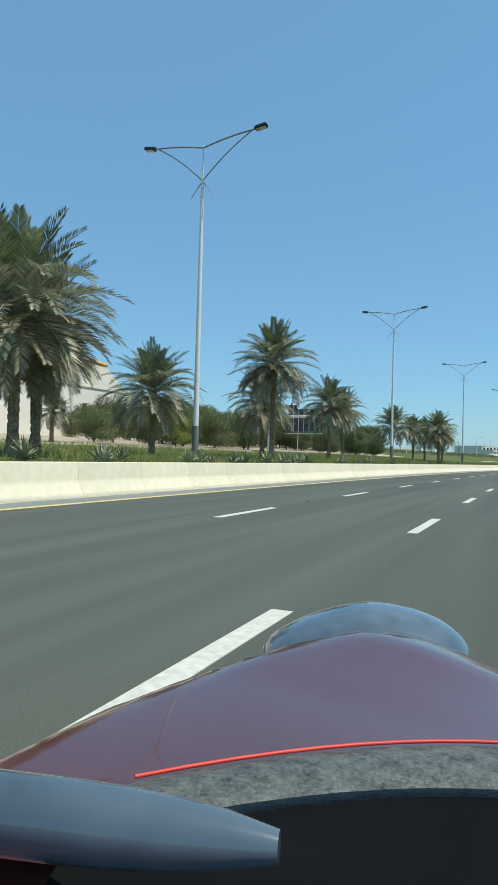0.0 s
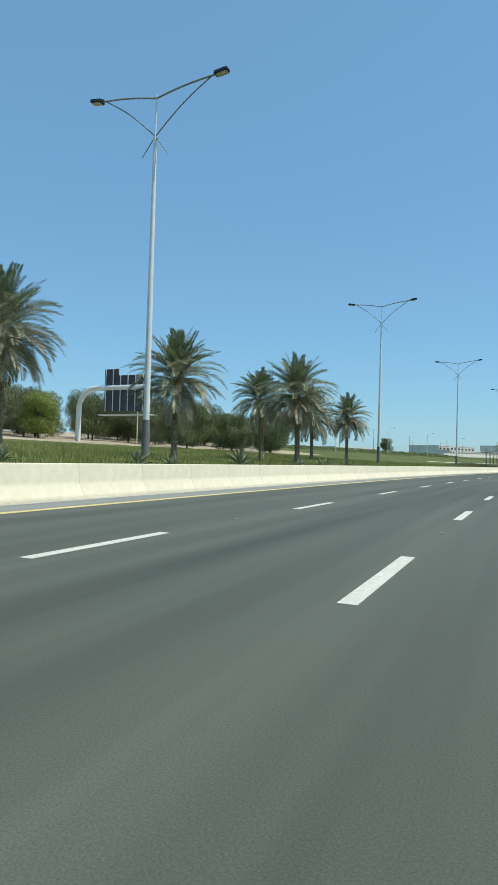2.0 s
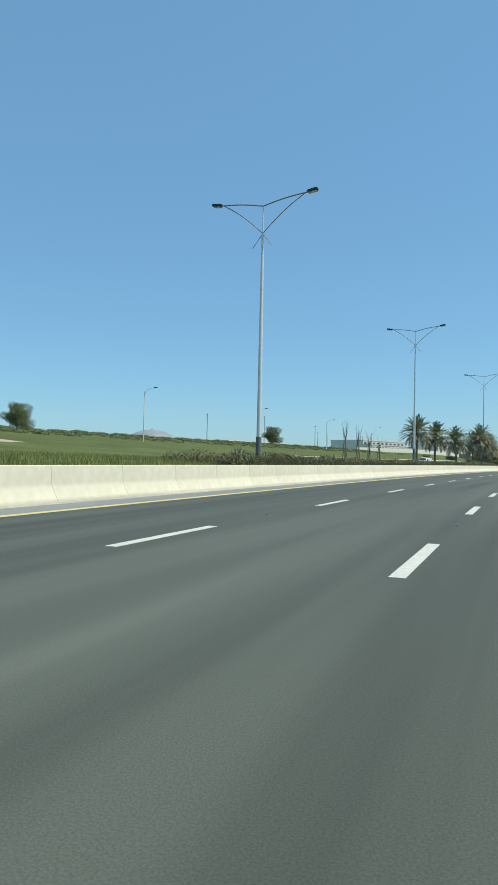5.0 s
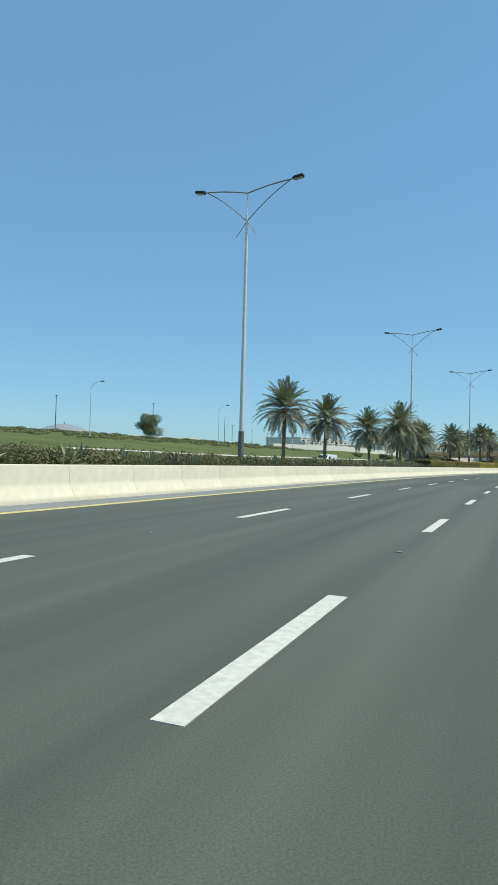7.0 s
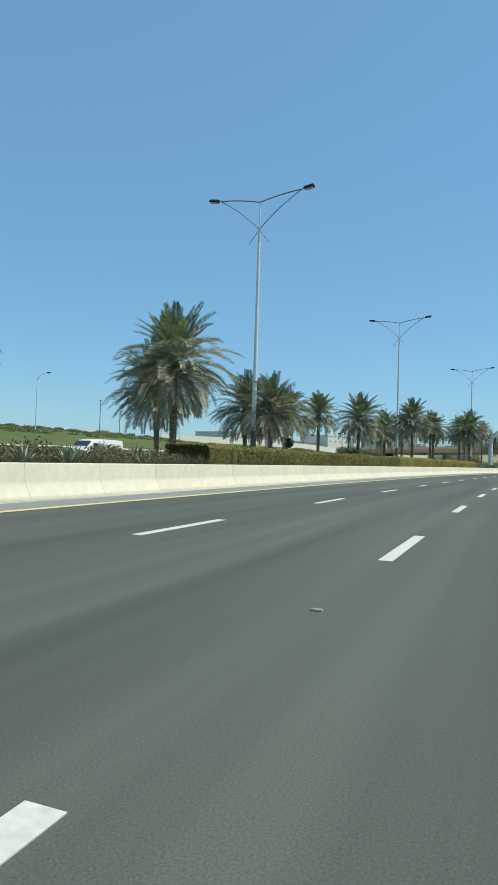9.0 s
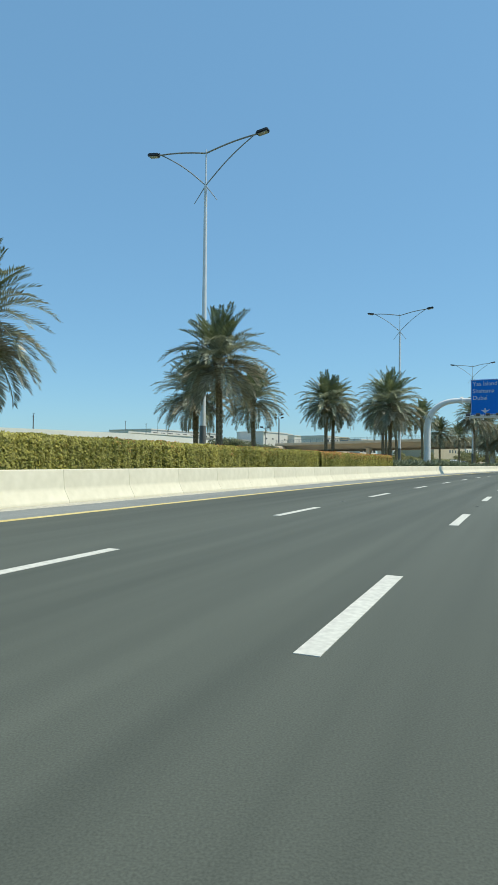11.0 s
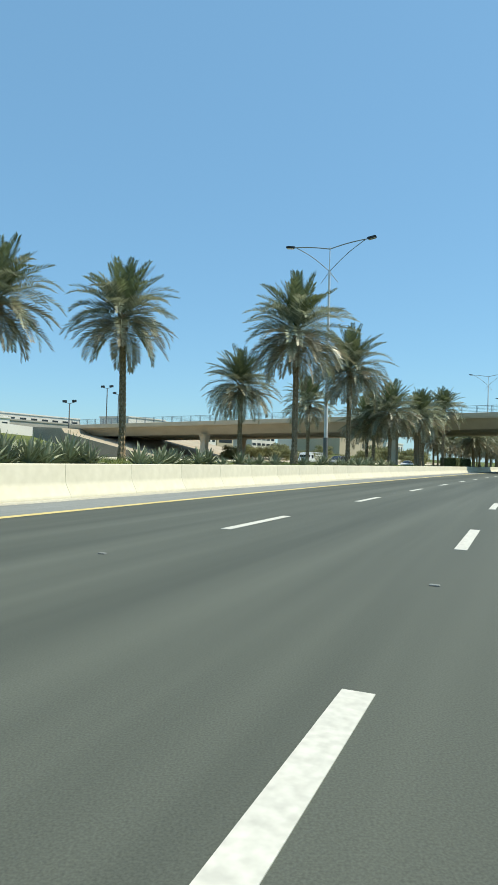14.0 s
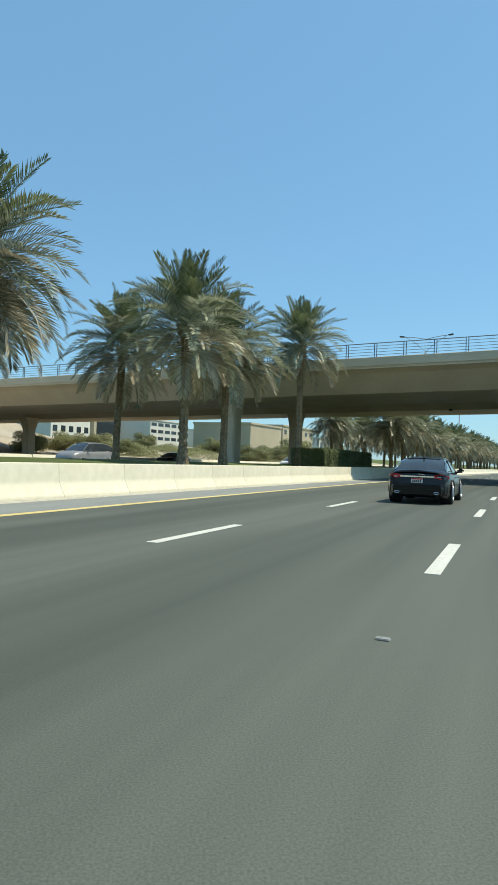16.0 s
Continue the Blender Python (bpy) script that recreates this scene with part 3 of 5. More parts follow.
rng = random.Random(77)
for k in range(46):
    s = 93 + 1.8 * k + rng.uniform(-2, 2)
    X = rng.uniform(60, 72) if k % 2 else rng.uniform(70, 90)
    if abs(s - 132) < 7 and X < 70:
        continue
    broad_tree(s, X, k % 3, rng.uniform(0.8, 1.2), 40 * k)
for s, X, kind, size in ((233.8, 88.0, 1, 0.8), (342.0, 98.8, 1, 1.0), (196, 64, 2, 1.1), (203, 66, 0, 1.15), (190, 62, 0, 1.2), (182, 66, 1, 1.2), (209, 70, 2, 1.1), (172, 66, 0, 1.2), (176, 60, 1, 1.0)):
    broad_tree(s, X, kind, size, 33 * s)
# the row at the edge of the sandy ground
for s, X, kind, size in ((40, 52, 1, 0.62), (63, 50, 1, 0.68), (69, 52, 2, 0.80), (74, 50, 0, 0.68), (84, 51, 2, 0.74), (88, 54, 0, 0.85), (93, 51, 1, 1.0), (98, 54, 2, 0.85), (101, 50, 0, 0.95), (108, 53, 2, 0.9), (114, 66, 1, 1.05), (121, 68, 0, 0.95), (139, 50, 2, 0.8), (147, 53, 0, 0.9), (156, 50, 1, 1.0), (163, 52, 2, 0.8), (170, 50, 0, 0.85), (178, 54, 1, 1.0)):
    broad_tree(s, X, kind, size, 71 * s)
for s, X, size in ((79, 49, 0.95), (129, 66, 1.3)):
    broad_tree(s, X, 4, size, 20 * s, label="bright yellow-green leafy tree on the slope")
for s, X, size in ((408, 60, 0.8), (414, 61, 0.85), (424, 58, 0.6), (420, 75, 0.8), (415.9, 50, 1.45), (420.2, 50, 1.35), (426.5, 50, 1.3), (429, 49, 1.2)):
    broad_tree(s, X, 3, size, 55 * s, "shrub", "rounded dusty green shrub on bare ground", "shrub", "shrubs by the flyover")
for s, X, size in ((536, 68, 1.3), (541, 65.5, 1.35), (546, 63.5, 1.3), (550, 61, 1.0), (575, 75, 1.2), (590, 52, 1.1), (600, 58, 1.3), (610, 44, 1.1), (622, 50, 1.2), (600, 72, 1.4), (568, 46.5, 1.35), (571, 48.5, 1.15), (612, 56, 2.0), (626, 62, 2.1), (640, 52, 2.0), (655, 60, 2.0)):
    broad_tree(s, X, 5, size, 55 * s, "shrub", "feathery olive shrub on the bank", "shrub", "shrubs behind the flyover")


def agave_mesh(seed, size, leaves=26):
    rng = random.Random(seed)
    verts, faces = [], []
    for k in range(leaves):
        az = k * 2.39996 + rng.uniform(-0.2, 0.2)
        el = radians(82 - 70 * (k / leaves) + rng.uniform(-8, 8))
        L = size * rng.uniform(0.75, 1.1)
        out = Vector((math.cos(az), math.sin(az), 0))
        side = Vector((-math.sin(az), math.cos(az), 0))
        pts = []
        p = Vector((0, 0, 0.05))
        for j in range(4):
            e = el - 0.25 * j * (k / leaves)
            pts.append(p)
            p = p + (out * math.cos(e) + Vector((0, 0, math.sin(e)))) * L / 3
        ws = [0.045, 0.06, 0.04, 0.002]
        i = len(verts)
        for q, w in zip(pts, ws):
            up = Vector((0, 0, 0.35 * w))
            verts += [q + side * w + up, q - up, q - side * w + up]
        for j in range(3):
            b = i + 3 * j
            faces += [(b, b + 1, b + 4, b + 3), (b + 1, b + 2, b + 5, b + 4)]
    return mesh_of("agave", verts, faces, M["agave"])


AGAVES = [agave_mesh(3, 0.72, 34), agave_mesh(4, 0.85, 38), agave_mesh(5, 0.6, 30)]
rng = random.Random(9)
runs = [(6, 60, 1.5, 12.5, 15), (60, 110, 4.0, 12.6, 15.5), (176, 262, 2.6, 12.6, 15), (262, 290, 2.2, 12.8, 14.8), (384, 424, 0.22, 12.9, 17.5), (422, 468, 0.9, 12.9, 15.4)]
for s0, s1, step, x0, x1 in runs:
    s = s0
    while s < s1:
        X = rng.uniform(x0, x1)
        ag = new("agave", AGAVES[rng.randrange(3)])
        ag.matrix_world = spot(s, X, ground_z(s, X) - 0.02, rng.uniform(0, 360)) @ Matrix.Scale(rng.uniform(0.75, 1.25) * (1.08 if step < 0.5 else 1.0), 4)
        tagged(ag, "spiky green agave rosette behind the barrier", "agave", "agaves along the barrier")
        s += step * rng.uniform(0.6, 1.4)


def blades(name, s0, s1, x0, x1, count, tall, seed, label, mat="blade"):
    rng = random.Random(seed)
    verts, faces = [], []
    for _ in range(count):
        s, X = rng.uniform(s0, s1), x0 + (x1 - x0) * rng.random() ** 1.4
        if noise.noise(Vector((s * 0.35, X * 0.35, seed))) < -0.15:
            continue
        p = at(s, X, ground_z(s, X) - 0.02)
        h = tall * rng.uniform(0.5, 1.25) * (1 + 0.5 * noise.noise(Vector((s * 0.15, X * 0.2, 3))))
        a = rng.uniform(0, 2 * math.pi)
        q = Vector((math.cos(a), math.sin(a), 0)) * 0.017
        lean = Vector((rng.gauss(0, 0.3), rng.gauss(0, 0.3), 1)) * h
        i = len(verts)
        verts += [p - q, p + q, p + lean]
        faces.append((i, i + 1, i + 2))
    return tagged(new(name, mesh_of(name, verts, faces, M[mat])), label, "grass", kind="stuff")


blades("grass", 0, 180, 12.2, 44, 150000, 0.30, 1, "patchy green grass tufts on the verge")
blades("tall_grass", 176, 300, 12.3, 17.5, 70000, 0.42, 2, "tall rough grass growing behind the barrier", "rough_blade")
blades("grass", 176, 400, 16, 27, 30000, 0.25, 6, "rough green grass on the low hill", "rough_blade")
blades("grass", 385, 468, 12.9, 25, 32000, 0.2, 3, "thin green ground cover behind the barrier")


def hedge(s0, s1, x0, x1, top, label, leaf="hedge_leaf", bloom=0.07):
    """A clipped hedge: leaves strewn over a rounded box along the road."""
    rng = random.Random(int(s0))
    t = thing("hedge", label, "hedge", "clipped hedges behind the barrier", m=Matrix.Identity(4))
    for name, mat, share, lift in (("leaves", M[leaf], 1.0, 0), ("flowers", M["hedge_flower"], bloom, 0.03)):
        if not share:
            continue
        verts, faces = [], []
        n = int((s1 - s0) * 4200 * share)
        for _ in range(n):
            s = rng.uniform(s0, s1)
            wob = 0.09 * noise.noise(Vector((s * 1.3, 1, 2))) + 0.06 * noise.noise(Vector((s * 4.0, 5, 2)))
            if name == "flowers" and noise.noise(Vector((s * 0.4, 7, 1))) < (0.0 if bloom < 0.2 else -0.25):
                continue
            g = ground_z(s, (x0 + x1) / 2)
            r = rng.random()
            if name == "leaves" and rng.random() < 0.05:  # the ends
                s, r = (s0 if rng.random() < 0.5 else s1), 0.6
            if name == "flowers":
                r = 0.42 + 0.4 * rng.random()
            if r < 0.5:
                X, z = x0 - wob, g + (top - g) * (rng.random() if name == "leaves" else 0.6 + 0.4 * rng.random())
            elif r < 0.85:
                X, z = rng.uniform(x0, x1), (top + wob if s0 < s < s1 else g + (top - g) * rng.random())
            else:
                X, z = x1 + wob, g + (top - g) * rng.random()
            edge_cut = max(0, 0.12 - (top - z)) if X < x0 + 0.15 else 0
            p = at(s, X + edge_cut - rng.uniform(-0.02, 0.1) , z + lift - rng.uniform(0, 0.08))
            h = heading(s)
            face = Vector((math.cos(h), math.sin(h), 0.5)) if r < 0.5 else Vector((0, 0, 1)) if r < 0.85 else Vector((-math.cos(h), -math.sin(h), 0.5))
            face = (face + Vector((rng.gauss(0, 0.5), rng.gauss(0, 0.5), rng.gauss(0, 0.4)))).normalized()
            a = face.cross(Vector((rng.gauss(0, 1), rng.gauss(0, 1), rng.gauss(0, 1)))).normalized()
            b = face.cross(a)
            l, w = rng.uniform(0.035, 0.065), rng.uniform(0.018, 0.034)
            i = len(verts)
            verts += [p - a * l, p + b * w, p + a * l, p - b * w]
            faces.append((i, i + 1, i + 2, i + 3))
        o = new(name, mesh_of(name, verts, faces, mat))
        o.parent = t
    bm = bmesh.new()  # the twiggy inside
    n = int((s1 - s0) / 2)
    rings = []
    for k in range(n + 1):
        s = s0 + 0.3 + (s1 - s0 - 0.6) * k / n
        g = ground_z(s, (x0 + x1) / 2) - 0.1
        rings.append([bm.verts.new(at(s, X, z)) for X, z in ((x0 + 0.12, g), (x0 + 0.14, top - 0.2), (x0 + 0.3, top - 0.1), (x1 - 0.2, top - 0.1), (x1 - 0.1, g))])
    for a, b in zip(rings, rings[1:]):
        for k in range(5):
            bm.faces.new((a[k], a[(k + 1) % 5], b[(k + 1) % 5], b[k]))
    bm.faces.new(rings[0])
    bm.faces.new(rings[-1])
    bmesh.ops.recalc_face_normals(bm, faces=bm.faces)
    part("twig_core", bm, M["bush_leaf"], t)
    return t


hedge(289.5, 330, 13.0, 15.2, 1.79, "clipped green hedge with orange flowers behind the barrier", "hedge_leaf", 0.035)
hedge(330, 362, 13.2, 15.4, 1.90, "clipped yellow-green hedge behind the barrier", "hedge_bright", 0.03)
hedge(362.6, 383, 13.3, 15.7, 1.90, "clipped yellow-green hedge with orange flowers on top", "hedge_bright", 0.30)
hedge(505, 519, 13.3, 15.6, 2.15, "dark clipped box hedge in the flyover's shade", "bush_leaf", 0.0)


def sapling(s, X, h, seed):
    rng = random.Random(seed)
    t = thing("sapling", "bare leafless sapling tied to wooden stakes", "sapling", "bare saplings on the verge", m=spot(s, X, ground_z(s, X), rng.uniform(0, 360)))
    bm = bmesh.new()
    tube(bm, [(0, 0, -0.2), (0.04, 0, h * 0.3), (0.0, 0.03, h * 0.56)], [0.06, 0.05, 0.035], 7)
    part("stem", bm, M["bark"], t)
    for k in range(9):
        a, z = k * 2.4, h * rng.uniform(0.42, 0.56)
        r, top = rng.uniform(0.18, 0.5), h * rng.uniform(0.78, 1.0)
        bm = bmesh.new()
        tube(bm, [(0, 0.03, z), (0.45 * r * math.cos(a), 0.45 * r * math.sin(a), z + 0.25 * (top - z)), (0.6 * r * math.cos(a + 0.2), 0.6 * r * math.sin(a + 0.2), z + 0.6 * (top - z)), (r * math.cos(a + 0.1), r * math.sin(a + 0.1), top)], [0.022, 0.017, 0.012, 0.005], 5)
        part("branch", bm, M["bark"], t)
    for k in range(3):
        a = 2.1 * k
        bm = bmesh.new()
        tube(bm, [(0.26 * math.cos(a), 0.26 * math.sin(a), -0.2), (0.10 * math.cos(a), 0.10 * math.sin(a), h * rng.uniform(0.46, 0.54))], 0.042, 6)
        part("stake", bm, M["stake_wood"], t, "weathered grey wooden stake")


for k, (s, X, h) in enumerate(((206.7, 17.0, 4.2), (210.9, 17.0, 4.1), (214.9, 17.0, 3.5), (219.0, 17.0, 3.1))):
    sapling(s, X, h, k)


# low scrub along the crest of the hill
rng = random.Random(21)
lumps = []
for k in range(620):
    s, X = rng.uniform(175, 400), rng.uniform(74, 108)
    p = at(s, X, ground_z(s, X))
    r = rng.uniform(0.6, 1.5)
    lumps.append((p.x, p.y, p.z + 0.05, r, r * rng.uniform(0.22, 0.42)))
tagged(new("scrub", leaf_cloud("scrub", rng, lumps, 90000, 0.19, M["bush_leaf"])), "low dark green scrub along the crest of the hill", "scrub", kind="stuff")
lumps = []
for k in range(420):
    s, X = rng.uniform(176, 290), rng.uniform(13.0, 17.5)
    p = at(s, X, ground_z(s, X))
    r = rng.uniform(0.4, 0.95)
    lumps.append((p.x, p.y, p.z + 0.1, r, r * rng.uniform(0.5, 0.8)))
tagged(new("brush", leaf_cloud("brush", rng, lumps, 110000, 0.075, M["rough_blade"], 0.3)), "low brown-green brush behind the barrier", "scrub", kind="stuff")
lumps = []
for k in range(330):
    s, X = (rng.uniform(560, 660), rng.uniform(40.5, 96)) if k % 3 == 0 else (rng.uniform(546, 606), rng.uniform(47, 80))
    p = at(s, X, ground_z(s, X))
    r = rng.uniform(0.8, 2.2)
    lumps.append((p.x, p.y, p.z + 0.1, r, r * rng.uniform(0.35, 0.65)))
tagged(new("scrub", leaf_cloud("scrub", rng, lumps, 90000, 0.12, M["bush_olive"])), "dusty olive scrub on the bank behind the flyover", "scrub", kind="stuff")


# ---- built things beside the road ----
M.update(
    sign_blue=material("blue_sign_sheet", ((0.002, 0.165, 0.60), (0.004, 0.19, 0.68)), 0.5, spec=0.2, scale=0.6, fine=5, bump=0.02),
    sign_white=material("white_sign_sheet", ((0.58, 0.60, 0.60), (0.68, 0.70, 0.70)), 0.45, scale=2, fine=9, bump=0),
    sign_back=material("dark_sign_back", ((0.045, 0.05, 0.055), (0.09, 0.095, 0.10)), 0.6, 0.3, scale=1, fine=8, bump=0.05),
    white_steel=material("white_painted_steel", ((0.72, 0.72, 0.70), (0.83, 0.83, 0.81)), 0.5, scale=1.2, fine=10, bump=0.04),
    dome_metal=material("dull_dome_sheet", ((0.20, 0.235, 0.25), (0.29, 0.325, 0.34)), 0.55, scale=0.1, fine=1, bump=0.05),
    rail_steel=material("dull_blue_steel", ((0.10, 0.14, 0.17), (0.16, 0.20, 0.235)), 0.5, 0.3, bump=0.02),
    concrete=material("beige_concrete", ((0.51, 0.415, 0.285), (0.65, 0.55, 0.405)), 0.85, scale=0.4, fine=9, bump=0.25, depth=0.01),
    concrete_light=material("pale_concrete", ((0.52, 0.49, 0.42), (0.68, 0.65, 0.57)), 0.85, scale=0.4, fine=9, bump=0.2, depth=0.01),
    sand=material("sandy_slope", ((0.30, 0.25, 0.18), (0.46, 0.40, 0.30)), 0.95, scale=0.2, fine=4, bump=0.5, depth=0.05),
    wall_white=material("white_render", ((0.66, 0.63, 0.56), (0.80, 0.77, 0.70)), 0.85, scale=0.15, fine=3, bump=0.05),
    slab_white=material("white_concrete", ((0.72, 0.70, 0.63), (0.82, 0.80, 0.73)), 0.85, scale=0.2, fine=4, bump=0.05),
    wall_beige=material("beige_render", ((0.42, 0.36, 0.25), (0.54, 0.47, 0.34)), 0.85, scale=0.15, fine=3, bump=0.05),
    wall_grey=material("grey_cladding", ((0.34, 0.325, 0.285), (0.45, 0.43, 0.38)), 0.7, scale=0.2, fine=4, bump=0.05),
    trim_orange=material("orange_trim", ((0.50, 0.26, 0.06), (0.62, 0.34, 0.09)), 0.7, bump=0.02),
    window_dark=material("dark_window_glass", ((0.02, 0.028, 0.035), (0.05, 0.06, 0.07)), 0.08, bump=0),
    rubber=material("tyre_rubber", ((0.012, 0.012, 0.013), (0.03, 0.03, 0.03)), 0.85, scale=4, fine=30, bump=0.2),
    chrome=material("chrome", ((0.62, 0.66, 0.72), (0.72, 0.76, 0.80)), 0.12, 1.0, bump=0),
    alloy=material("alloy_wheel", ((0.48, 0.49, 0.50), (0.60, 0.61, 0.62)), 0.3, 0.8, bump=0.02),
    car_black=material("black_car_paint", ((0.003, 0.0035, 0.005), (0.006, 0.007, 0.009)), 0.3, scale=2, fine=60, bump=0.01, coat=0.35, spec=0.35),
    car_red=material("deep_red_car_paint", ((0.075, 0.018, 0.014), (0.10, 0.024, 0.018)), 0.32, scale=2, fine=60, bump=0.01, coat=1.0, spec=0.7),
    car_silver=material("silver_car_paint", ((0.22, 0.225, 0.23), (0.29, 0.295, 0.30)), 0.35, 0.2, bump=0.01, coat=0.3),
    car_white=material("white_car_paint", ((0.68, 0.69, 0.68), (0.76, 0.77, 0.76)), 0.35, bump=0.01, coat=0.6),
    tail_red=material("red_lamp_lens", ((0.40, 0.012, 0.010), (0.55, 0.03, 0.02)), 0.12, bump=0),
    plate_white=material("plate_white", ((0.72, 0.72, 0.70), (0.80, 0.80, 0.78)), 0.5, bump=0),
    plate_red=material("plate_red", ((0.50, 0.03, 0.03), (0.60, 0.05, 0.04)), 0.5, bump=0),
    plate_ink=material("plate_ink", ((0.02, 0.02, 0.02), (0.04, 0.04, 0.04)), 0.6, bump=0),
    black_trim=material("black_plastic", ((0.010, 0.011, 0.012), (0.022, 0.023, 0.024)), 0.6, scale=4, fine=80, bump=0.3, depth=0.002),
    # black grain; its pale tone paints the flecks where sun catches it
    dash=material("sun_flecked_black_dashboard", ((0.018, 0.024, 0.023), (0.15, 0.168, 0.155)), 0.5, scale=60, fine=260, bump=0.9, depth=0.003),
    red_seam=material("red_seam", ((0.55, 0.03, 0.02), (0.70, 0.06, 0.04)), 0.5, bump=0),
)


def quad_plate(bm, w, h, t, m):
    return box(bm, (-w / 2, -t / 2, -h / 2), (w / 2, t / 2, h / 2), 0.0, m)


def words(name, text, size, mat, parent, m, label=""):
    """Lettering in Blender's own font, as a mesh standing in the x-z plane."""
    cu = bpy.data.curves.new(name, "FONT")
    cu.body, cu.size, cu.extrude = text, size, 0.004
    tmp = bpy.data.objects.new(name, cu)
    scene.collection.objects.link(tmp)
    bpy.context.view_layer.update()
    me = bpy.data.meshes.new_from_object(tmp.evaluated_get(bpy.context.evaluated_depsgraph_get()))
    bpy.data.objects.remove(tmp)
    me.materials.clear()
    me.materials.append(mat)
    o = new(name, me)
    o.parent = parent
    o.matrix_local = m @ Matrix.Rotation(radians(90), 4, "X")
    return tagged(o, label)


def flat_shape(name, pts, mat, parent, m, thick=0.008, label=""):
    bm = bmesh.new()
    vs = [bm.verts.new((x, 0, z)) for x, z in pts]
    f = bm.faces.new(vs)
    r = bmesh.ops.extrude_face_region(bm, geom=[f])
    for v in r["geom"]:
        if isinstance(v, bmesh.types.BMVert):
            v.co.y -= thick
    bmesh.ops.recalc_face_normals(bm, faces=bm.faces)
    o = part(name, bm, mat, parent, label)
    o.matrix_local = m
    return o


# the direction sign over the lanes
SIGN_S, SIGN_X = 403.0, 3.85
gantry = thing("sign_gantry", "white curved steel mast carrying a blue direction sign", "road sign", m=spot(SIGN_S, SIGN_X))
px = -(14.25 - SIGN_X)
bm = bmesh.new()
pts = [(px, 1.0, -0.2), (px, 1.0, 3.0), (px, 1.0, 5.6)]
for k in range(1, 11):
    a = k / 10 * math.pi / 2
    pts.append((px + 3.3 * (1 - math.cos(a)), 1.0, 5.6 + 3.3 * math.sin(a)))
pts += [(px + 4.1, 1.0, 8.92)]
tube(bm, pts, [0.42] * 3 + [0.42 - 0.011 * k for k in range(1, 11)] + [0.30], 20)
part("mast", bm, M["white_steel"], gantry, "thick white curved steel mast", True)
bm = bmesh.new()
tube(bm, [(px + 4.05, 1.0, 8.92), (px + 4.25, 1.0, 8.92)], 0.45, 20)
for k in range(14):
    a = 2 * math.pi * k / 14
    c = (px + 4.0, 1.0 + 0.38 * math.cos(a), 8.92 + 0.38 * math.sin(a))
    tube(bm, [c, (c[0] + 0.3, c[1], c[2])], 0.03, 6)
part("flange", bm, M["white_steel"], gantry, "bolted ring flange")
bm = bmesh.new()
tube(bm, [(px + 4.25, 1.0, 8.92), (8.8, 1.0, 8.92)], 0.28, 16)
part("beam", bm, M["white_steel"], gantry, "", True)
for x in (-4.2, -1.5, 1.5, 4.2, 7.0):
    bm = bmesh.new()
    box(bm, (x - 0.06, 0.05, 7.1), (x + 0.06, 0.75, 11.1))
    part("upright", bm, M["steel"], gantry)
bm = bmesh.new()
box(bm, (-5.05, -0.03, 7.07), (9.0, 0.03, 11.25), 0.02)
panel = part("sign_panel", bm, M["sign_blue"], gantry, "blue reflective sign panel with white lettering")
bm = bmesh.new()
for lo, hi in (((-5.0, -0.04, 11.17), (8.95, -0.028, 11.2)), ((-5.0, -0.04, 7.12), (8.95, -0.028, 7.15)), ((-5.0, -0.04, 7.15), (-4.97, -0.028, 11.17)), ((8.92, -0.04, 7.15), (8.95, -0.028, 11.17))):
    box(bm, lo, hi)
part("border", bm, M["sign_white"], panel, "thin white border")
for text, z in (("Yas Island", 10.52), ("Shahama", 9.66), ("Dubai", 8.84)):
    words("lettering", text, 0.70, M["sign_white"], panel, Matrix.Translation((-4.84, -0.036, z)), "white words " + text)
for x, num in ((-1.22, "12"), (0.02, "10"), (1.24, "11")):
    bm = bmesh.new()
    quad_plate(bm, 1.0, 1.18, 0.012, Matrix.Translation((x, -0.037, 10.2)))
    plate = part("route_plate", bm, M["sign_white"], panel, "white route plate with a blue badge")
    badge = []
    for k in range(24):
        a = 2 * math.pi * k / 24
        c, d = math.cos(a), math.sin(a)
        r = 0.40 / (abs(c) ** 5 + abs(d) ** 5) ** 0.2
        badge.append((r * c * (1 + 0.07 * math.sin(7 * a)), r * 1.12 * d + (0.12 if 0.9 < d else 0.0) - (0.05 if d < -0.9 else 0.0)))
    flat_shape("badge", badge, M["sign_blue"], plate, Matrix.Translation((x, -0.044, 10.18)))
    words("number", num, 0.50, M["sign_white"], plate, Matrix.Translation((x - 0.29, -0.054, 9.88)), "white number " + num)
    words("letter", "E", 0.24, M["sign_white"], plate, Matrix.Translation((x - 0.24, -0.054, 10.34)))
bm = bmesh.new()
quad_plate(bm, 1.25, 1.25, 0.012, Matrix.Translation((0.05, -0.037, 8.95)))
plate = part("airport_plate", bm, M["sign_white"], panel, "white plate with a black aeroplane")
half = [(0.0, 0.52), (0.06, 0.42), (0.07, 0.14), (0.48, -0.06), (0.48, -0.15), (0.07, -0.05), (0.06, -0.33), (0.19, -0.44), (0.19, -0.51), (0.0, -0.46)]
flat_shape("aeroplane", half + [(-x, z) for x, z in half[-2:0:-1]], M["plate_ink"], plate, Matrix.Translation((0.05, -0.044, 8.95)))
arrow = [(-0.09, 0.56), (0.09, 0.56), (0.09, 0.30), (0.56, 0.43), (0.0, 0.0), (-0.56, 0.43), (-0.09, 0.30)]
for X in (7.27, 3.64, 0.1):
    flat_shape("arrow", arrow, M["sign_white"], panel, Matrix.Translation((SIGN_X - X, -0.03, 7.24)))
